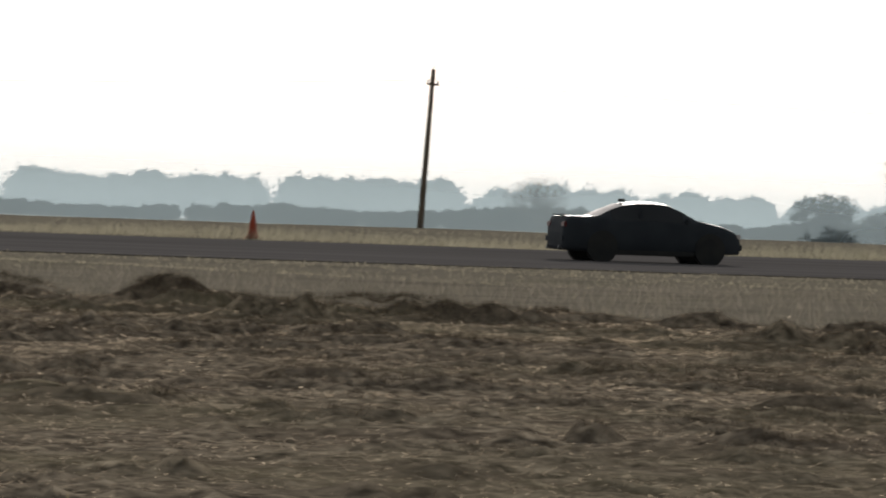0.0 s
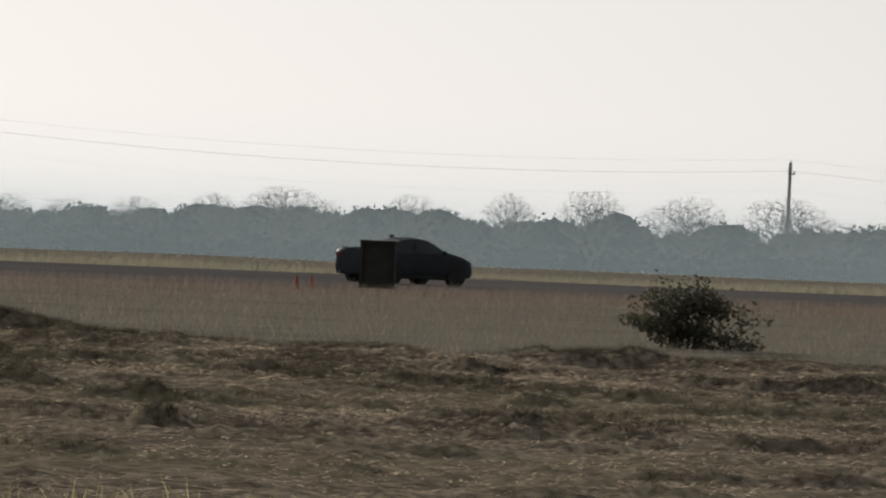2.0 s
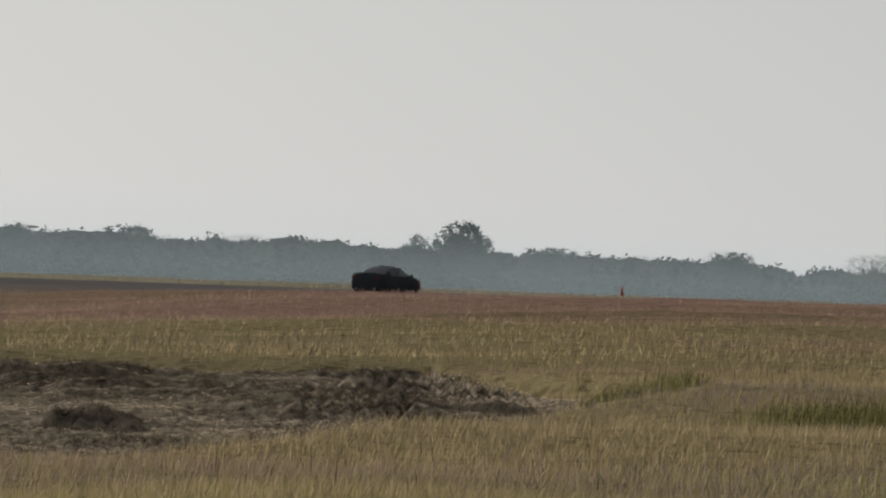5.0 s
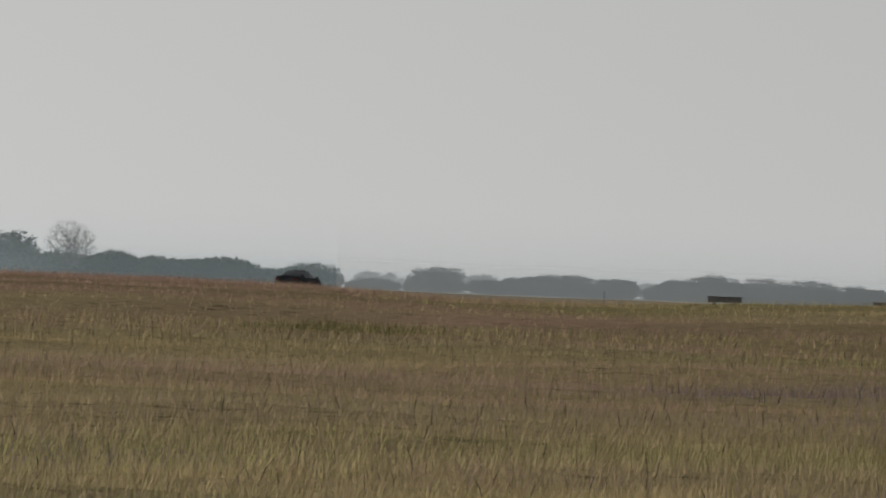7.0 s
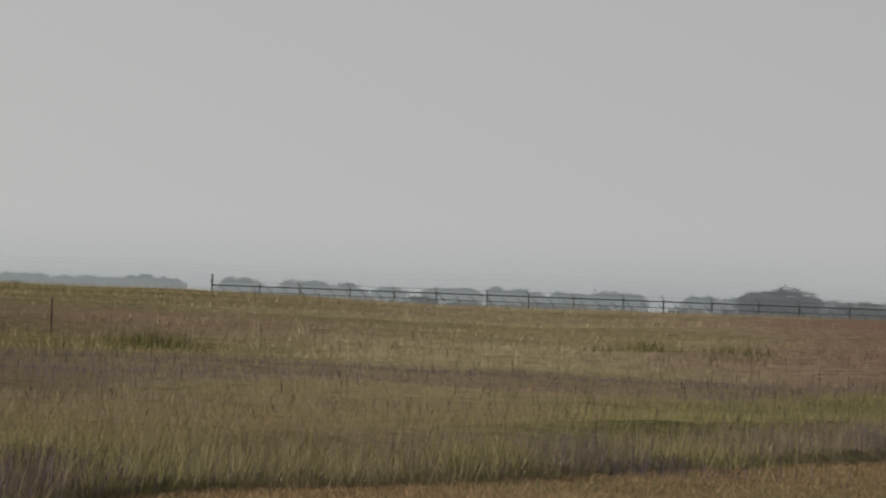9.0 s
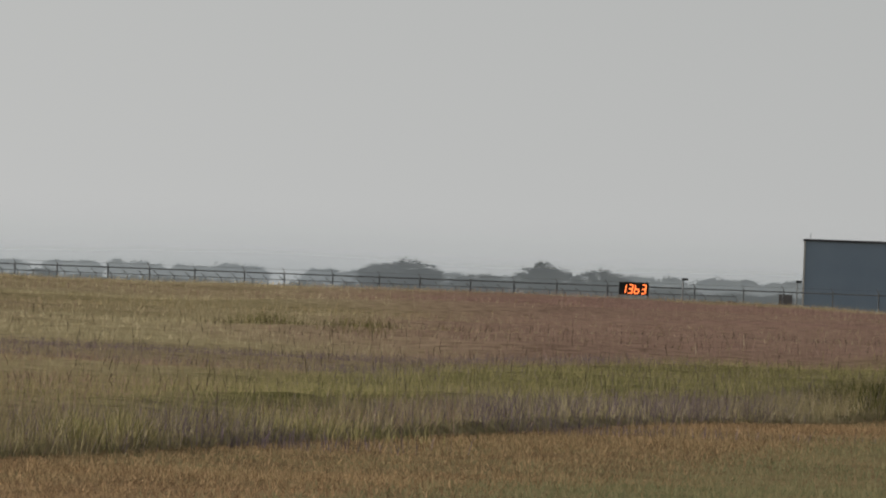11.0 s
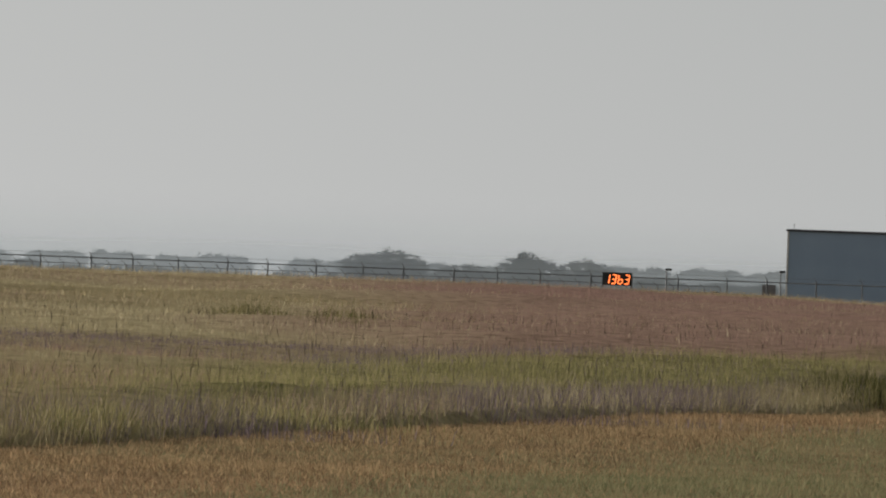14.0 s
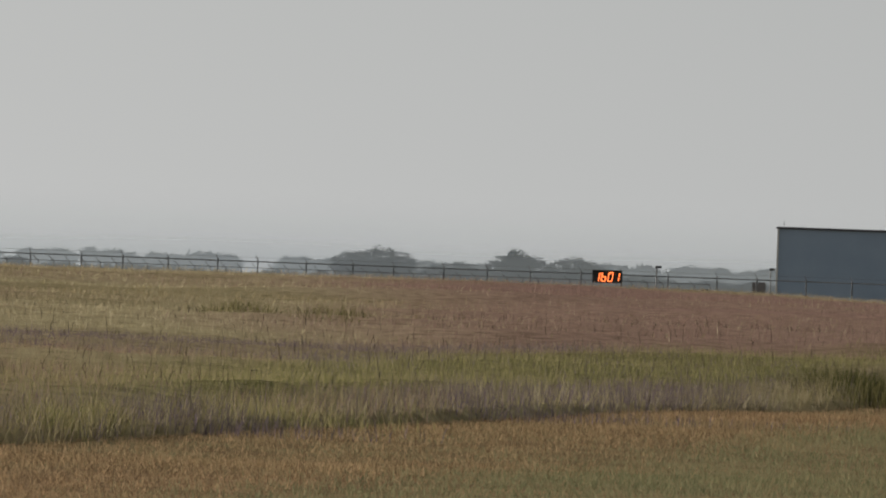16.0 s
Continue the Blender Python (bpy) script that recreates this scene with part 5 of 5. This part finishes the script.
def build_bush():
    """The scraggly dark bush in the verge."""
    root = new("bush")
    tagged(root, "scraggly dark bush in the verge grass", "bush")
    rnd = random.Random(5)
    segs, tips = [], []
    for _ in range(9):
        limbs(rnd, Vector((rnd.uniform(-.35, .35), rnd.uniform(-.3, .3), -0.05)), Vector((rnd.uniform(-.9, .9), rnd.uniform(-.6, .6), 1)), 0.42, 0.014, 2, 5, 0.75, segs, tips)
    bm = bmesh.new()
    for a, b, r0, r1 in segs:
        tube(bm, a, b, max(r0, 0.004), max(r1, 0.003), 4, False)
    part("stems", bm, BARK, root)
    pts = np.array([p for p, d in tips])
    g = np.random.default_rng(8)
    c = pts[g.integers(0, len(pts), 4200)] + g.normal(0, 0.075, (4200, 3))
    c[:2200, 2] *= 0.5
    c[:2200, 0] -= 0.15
    c[:, 2] = np.maximum(c[:, 2], 0.03)
    leaves = leaf_mesh("leaves", c, 0.035, 8, BUSH_LEAF)
    leaves.parent = root
    x, y = bearing_xy(44.2, 148)
    wide = 2.0 / (np.percentile(c[:, 0], 98) - np.percentile(c[:, 0], 2))
    tall = 1.22 / np.percentile(c[:, 2], 98)
    root.matrix_basis = pose(x, y, float(ground_z(x, y)) - 0.12, 0, 14, -44)
    root.scale = (wide, wide, tall)


build_bush()


CABINET = material("faded_brown_paint", [(0.16, 0.16, 0.165), (0.21, 0.205, 0.21)], 0.8, 3, 4)


def build_wagons():
    """Low dark flat wagons far out past the meadow."""
    for k, (deg, dist, wd, ht, up) in enumerate(((72.21, 900, 3.6, 0.55, 0.45), (73.28, 900, 2.3, 0.62, 0.45), (74.65, 900, 2.3, 0.5, 0.36))):
        root = new("farm_trailer")
        tagged(root, "dark low farm trailer parked far out in the field", "trailer", "trailers in the field")
        bm = bmesh.new()
        box(bm, 0, 0, up + ht / 2, wd, 1.6, ht, 0.06)
        part("bed", bm, CABINET, root)
        bm = bmesh.new()
        box(bm, 0, 0, up + ht + 0.03, wd * 1.04, 1.7, 0.10, 0.03)
        part("rail", bm, CABINET, root)
        for s in (-0.3, 0.3):
            bm = bmesh.new()
            tube(bm, (s * wd, -0.8, 0.22), (s * wd, -0.6, 0.22), 0.22, 0.22, 16)
            part("wheel", bm, RUBBER, root)
        x, y = bearing_xy(deg, dist)
        root.matrix_basis = pose(x, y, float(ground_z(x, y)), 0, 0, -deg)


build_wagons()


def build_stakes():
    for deg, dist, h, lean in ((75.84, 148, 1.0, 1.5), (71.4, 420, 1.6, 0)):
        root = new("stake")
        tagged(root, "thin dark steel stake in the meadow", "stake")
        bm = bmesh.new()
        for a in (0, 90):
            box(bm, 0, 0, h / 2 - 0.05, 0.022 if a else 0.006, 0.006 if a else 0.022, h + 0.1)
        part("post", bm, DARK, root)
        x, y = bearing_xy(deg, dist)
        root.matrix_basis = pose(x, y, float(ground_z(x, y)), 0, lean, 0)


build_stakes()


# ---- fence, board and hangar ----
FENCE = 560.0
FENCE_TOP = 2.32


def fence_at(deg):
    return bearing_xy(deg, np.interp(deg, [76, 80, 86, 92], [585, 572, 545, 520]))


def build_fence():
    """Chain-link fence: posts with slanted barbed-wire arms, a top rail and a thin mesh."""
    root = new("chain_link_fence")
    tagged(root, "long grey chain-link fence with barbed wire arms", "fence")
    post_degs = [76.91 + 0.305 * k + 0.02 * math.sin(2.3 * k) for k in range(40)]
    feet = []
    post_mesh = None
    for k, d in enumerate(post_degs):
        x, y = fence_at(d)
        z = float(ground_z(x, y))
        feet.append((x, y, z))
        if post_mesh is None:
            bm = bmesh.new()
            tube(bm, (0, 0, -0.5), (0, 0, 2.1), 0.05, 0.05, 8)
            tube(bm, (0, 0, 2.1), (0, 0, 2.16), 0.058, 0.03, 8)
            tube(bm, (0, 0, 2.1), (-0.16, 0.0, 2.42), 0.022, 0.018, 6)
            post = part("post", bm, FENCE_STEEL, root)
            post_mesh = post.data
        else:
            post = new("post", post_mesh)
            post.parent = root
        post.matrix_basis = pose(x, y, FENCE_TOP - 2.0, 0, 0, -d)
    x, y, z = feet[0]
    bm = bmesh.new()
    tube(bm, (x, y, -0.3), (x, y, FENCE_TOP + 0.75), 0.07, 0.07, 10)
    part("end_post", bm, FENCE_STEEL, root)
    for name, up, r in (("top_rail", 0.0, 0.04), ("barbed_wire", 0.28, 0.008)):
        for a, b in zip(feet, feet[1:]):
            bm = bmesh.new()
            tube(bm, (a[0], a[1], FENCE_TOP + up), (b[0], b[1], FENCE_TOP + up), r, r, 6, False)
            part(name, bm, FENCE_STEEL, root)
    # second fence further out, with arms that slant
    back = new("barbed_wire_fence")
    tagged(back, "distant second fence with slanted barbed wire arms", "fence")
    arm_mesh = None
    line = []
    for k in range(58):
        d = 77.0 + 0.105 * k
        x, y = bearing_xy(d, 700)
        line.append((x, y))
        if arm_mesh is None:
            bm = bmesh.new()
            tube(bm, (0, 0, -0.6), (0, 0, 1.75), 0.04, 0.04, 6)
            tube(bm, (0, 0, 1.75), (-0.45, 0, 2.15), 0.03, 0.025, 6)
            ob = part("post", bm, FENCE_STEEL, back)
            arm_mesh = ob.data
        else:
            ob = new("post", arm_mesh)
            ob.parent = back
        ob.matrix_basis = pose(x, y, 0.25 - 0.004 * k, 0, 0, -d)
    bm = bmesh.new()
    for a, b in zip(line, line[1:]):
        tube(bm, (*a, 1.95), (*b, 1.95), 0.03, 0.03, 6, False)
    part("top_rail", bm, FENCE_STEEL, back)


FENCE_STEEL = material("dull_galvanised_steel", [(0.10, 0.11, 0.12), (0.17, 0.18, 0.19)], 0.7, 4, 4)
build_fence()

LIT = bpy.data.materials.new("orange_lamps")
LIT.use_nodes = True
LIT.node_tree.nodes["Principled BSDF"].inputs["Base Color"].default_value = (0.5, 0.12, 0.03, 1)
LIT.node_tree.nodes["Principled BSDF"].inputs["Emission Color"].default_value = (1.0, 0.20, 0.05, 1)
LIT.node_tree.nodes["Principled BSDF"].inputs["Emission Strength"].default_value = 2.6

SHAPES = {"1": "bc", "3": "abcdg", "6": "cdefg", "0": "abcdef"}


def build_display():
    """A speed board with turning segments: lit on one face, dark on the other."""
    root = new("speed_display")
    tagged(root, "black speed board with glowing orange seven-segment digits", "display board")
    bm = bmesh.new()
    box(bm, 0, 0.06, 0.36, 1.86, 0.10, 0.76, 0.012)
    part("panel", bm, DARK, root)
    for s in (-0.88, 0.88):
        bm = bmesh.new()
        box(bm, s, 0.06, -0.75, 0.07, 0.07, 1.6, 0.006)
        part("leg", bm, FENCE_STEEL, root)
    bm = bmesh.new()
    box(bm, 0, 0.0, 0.76, 1.94, 0.24, 0.05, 0.01)
    part("hood", bm, DARK, root)
    turning = []
    w, h, th = 0.26, 0.54, 0.062
    slots = {"a": (0, h / 2, 0), "d": (0, -h / 2, 0), "g": (0, 0, 0), "b": (w / 2, h / 4, 90), "c": (w / 2, -h / 4, 90), "e": (-w / 2, -h / 4, 90), "f": (-w / 2, h / 4, 90)}
    for k, (before, after) in enumerate(zip("1363", "1601")):
        cx = -0.62 + 0.415 * k
        for key, (dx, dz, turn) in slots.items():
            on0, on1 = key in SHAPES[before], key in SHAPES[after]
            if not on0 and not on1:
                continue
            length = (h / 2 if turn else w) - 0.03
            seg = new("segment")
            seg.parent = root
            at = pose(cx + dx + 0.16 * dz, -0.012, 0.36 + dz) @ pose(0, 0, 0, 0, (-90 + 9) if turn else 0, 0)
            seg.matrix_basis = at if on0 else at @ pose(0, 0, 0, 180, 0, 0)
            bm = bmesh.new()
            box(bm, 0, -0.012, 0, length, 0.012, th, 0.004)
            part("lit_face", bm, LIT, seg, "glowing orange face")
            bm = bmesh.new()
            box(bm, 0, 0.006, 0, length, 0.020, th, 0.004)
            part("dark_face", bm, DARK, seg, "black back face")
            if on0 != on1:
                turning.append((seg, at, 0 if on0 else 180))
    x, y = bearing_xy(82.29, 538)
    root.matrix_basis = pose(x, y, EYE[2] + 0.08, 0, 0, -82.3)
    return turning


turning_segments = build_display()


def build_hangar():
    root = new("hangar")
    tagged(root, "plain blue-grey sheet metal hangar behind the fence", "hangar")
    length, deep, eave = 42.0, 30.0, 5.95
    for name, cx, cy, sx, sy in (("front_wall", length / 2, 0.1, length, 0.2), ("back_wall", length / 2, deep, length, 0.2)):
        bm = bmesh.new()
        box(bm, cx, cy, eave / 2, sx, sy, eave)
        part(name, bm, SHEET, root)
    for cx in (0.0, length):
        bm = bmesh.new()
        box(bm, cx, deep / 2, eave / 2, 0.2, deep - 0.2, eave)
        bm.verts.ensure_lookup_table()
        part("side_wall", bm, SHEET, root)
    # ribs of the sheeting
    rib_mesh = None
    for k in range(70):
        if rib_mesh is None:
            bm = bmesh.new()
            box(bm, 0, -0.002, eave / 2, 0.03, 0.006, eave - 0.1)
            rib = part("wall_rib", bm, SHEET, root)
            rib_mesh = rib.data
        else:
            rib = new("wall_rib", rib_mesh)
            rib.parent = root
        rib.matrix_basis = pose(0.3 + 0.6 * k, 0, 0)
    bm = bmesh.new()
    box(bm, length / 2, -0.08, eave + 0.06, length + 0.3, 0.22, 0.16, 0.02)
    part("gutter", bm, TRIM, root, "dark eaves gutter")
    bm = bmesh.new()
    box(bm, -0.02, -0.03, eave / 2, 0.12, 0.12, eave, 0.01)
    part("corner_trim", bm, WHITE, root, "pale corner trim")
    v = [bm_v for bm_v in ((-0.2, -0.2, eave + 0.1), (length + 0.2, -0.2, eave + 0.1), (length + 0.2, deep / 2, eave + 0.2), (-0.2, deep / 2, eave + 0.2), (length + 0.2, deep + 0.2, eave + 0.1), (-0.2, deep + 0.2, eave + 0.1))]
    bm = bmesh.new()
    vs = [bm.verts.new(p) for p in v]
    bm.faces.new((vs[0], vs[1], vs[2], vs[3]))
    bm.faces.new((vs[3], vs[2], vs[4], vs[5]))
    bm.faces.new((vs[0], vs[3], vs[5]))
    bm.faces.new((vs[1], vs[4], vs[2]))
    part("roof", bm, SHEET, root)
    bm = bmesh.new()
    tube(bm, (0.35, 0.1, eave + 0.1), (0.35, 0.1, eave + 0.55), 0.025, 0.02, 6)
    part("roof_spike", bm, FENCE_STEEL, root)
    x, y = bearing_xy(83.43, 610)
    # its long wall runs towards the camera's side
    root.matrix_basis = pose(x, y, 0.15, 0, 0, -97)


TRIM = material("dark_trim", [(0.06, 0.065, 0.07), (0.09, 0.09, 0.10)], 0.6, 2, 4)
build_hangar()


def build_yard():
    """Small things by the fence: lamp posts, a bin, cabinets."""
    for deg, dist, top in ((82.62, 556, 2.55), (83.385, 590, 2.75)):
        root = new("yard_light")
        tagged(root, "slim pale post with a small dark lamp head", "yard light", "lights along the fence")
        bm = bmesh.new()
        tube(bm, (0, 0, -0.4), (0, 0, top), 0.055, 0.05, 10)
        part("post", bm, STEEL, root)
        bm = bmesh.new()
        box(bm, 0.12, 0, top + 0.06, 0.42, 0.2, 0.16, 0.03)
        part("lamp_head", bm, DARK, root)
        x, y = bearing_xy(deg, dist)
        root.matrix_basis = pose(x, y, 0.3, 0, 0, -deg)
    root = new("waste_bin")
    tagged(root, "grey bin with a lid behind the fence", "bin")
    bm = bmesh.new()
    tube(bm, (0, 0, -0.6), (0, 0, 1.18), 0.24, 0.27, 14)
    part("body", bm, STEEL, root)
    bm = bmesh.new()
    tube(bm, (0, 0, 1.18), (0, 0, 1.28), 0.31, 0.2, 14)
    part("lid", bm, DARK, root)
    x, y = bearing_xy(82.95, 590)
    root.matrix_basis = pose(x, y, 0.3)
    root = new("electrical_cabinet")
    tagged(root, "brownish electrical cabinet beside the hangar", "cabinet")
    bm = bmesh.new()
    box(bm, 0, 0, 0.8, 0.95, 0.6, 2.2, 0.03)
    part("body", bm, CABINET, root)
    bm = bmesh.new()
    box(bm, 0, -0.31, 0.85, 0.82, 0.03, 1.6, 0.01)
    part("door", bm, CABINET, root)
    x, y = bearing_xy(83.31, 596)
    root.matrix_basis = pose(x, y, 0.3, 0, 0, -83)
    root = new("flatbed_trailer")
    tagged(root, "low flat trailer with stake posts behind the fence", "trailer")
    bm = bmesh.new()
    box(bm, 0, 0, 1.2, 2.6, 1.8, 0.16, 0.02)
    part("bed", bm, FENCE_STEEL, root)
    for s in (-0.4, -0.15, 0.3):
        bm = bmesh.new()
        tube(bm, (s * 2.4, -0.85, 1.25), (s * 2.4, -0.85, 1.75), 0.03, 0.03, 6)
        part("stake_post", bm, FENCE_STEEL, root)
    for s in (-0.7, 0.7):
        bm = bmesh.new()
        tube(bm, (s, -0.8, 0.55), (s, -0.6, 0.55), 0.4, 0.4, 16)
        part("wheel", bm, FENCE_STEEL, root)
    x, y = bearing_xy(80.76, 640)
    root.matrix_basis = pose(x, y, float(ground_z(x, y)) - 0.2, 0, 0, -80)


build_yard()


# ---- birds ----
def build_bird():
    root = new("bird")
    tagged(root, "small dark bird flying over the field", "bird", "birds over the field")
    bm = bmesh.new()
    bmesh.ops.create_uvsphere(bm, u_segments=10, v_segments=6, radius=1.0, matrix=Matrix.Diagonal((0.09, 0.03, 0.03, 1)))
    tube(bm, (0.07, 0, 0.01), (0.12, 0, 0.012), 0.02, 0.006, 8)
    tube(bm, (-0.07, 0, 0), (-0.15, 0, 0.01), 0.02, 0.03, 6)
    part("body", bm, FEATHER, root)
    for s in (-1, 1):
        bm = bmesh.new()
        v = [bm.verts.new(p) for p in ((0.04, 0, 0), (-0.04, 0, 0), (-0.05, s * 0.14, 0.03), (0.0, s * 0.16, 0.03))]
        w = [bm.verts.new((p.co.x, p.co.y, p.co.z + 0.008)) for p in v]
        bm.faces.new(v)
        bm.faces.new(w[::-1])
        for i in range(4):
            bm.faces.new((v[i], w[i], w[(i + 1) % 4], v[(i + 1) % 4]))
        part("wing", bm, FEATHER, root)
    root.scale = (0.6, 0.6, 0.6)
    return root


bird_west = build_bird()
bird_east = copy_thing(bird_west, pose(0, 0, 0))


def motions():
    rows = []
    for k in range(0, 65):
        t = k * 0.25
        s = min(t, 8.5)
        x = RUNWAY * (0.2926 + 0.29994 * s + 0.0053194 * s * s)
        s = min(max(t - 8.5, 0.0), 6.2)    # it brakes once out of sight
        x += 74.6 * s - 6.0 * s * s
        rows.append((t, pose(x, RUNWAY, float(ground_z(x, RUNWAY)) + 0.02)))
    walk(car, rows)
    for wheel in car_wheels:
        at = wheel.matrix_basis.copy()
        walk(wheel, [(0.2 * k, at @ pose(0, 0, 0, 0, 78.0 * k, 0)) for k in range(81)])
    for bird, deg, up, t0 in ((bird_west, 21.86, 5.2, 0.4), (bird_east, 37.71, 5.65, 1.5)):
        rows = []
        for t in (0.0, 4.0, 8.0, 12.0, 16.0):
            x, y = bearing_xy(deg - 0.95 * (t - t0), 300)
            rows.append((t, pose(x, y, EYE[2] + up + 0.1 * math.sin(t), 0, 0, 180 - deg)))
        walk(bird, rows)
    for seg, at, first in turning_segments:
        walk(seg, [(t, at @ pose(0, 0, 0, first + a, 0, 0)) for t, a in ((0.0, 0), (14.5, 0), (14.54, 60), (14.57, 120), (14.6, 180), (16.0, 180))])


motions()
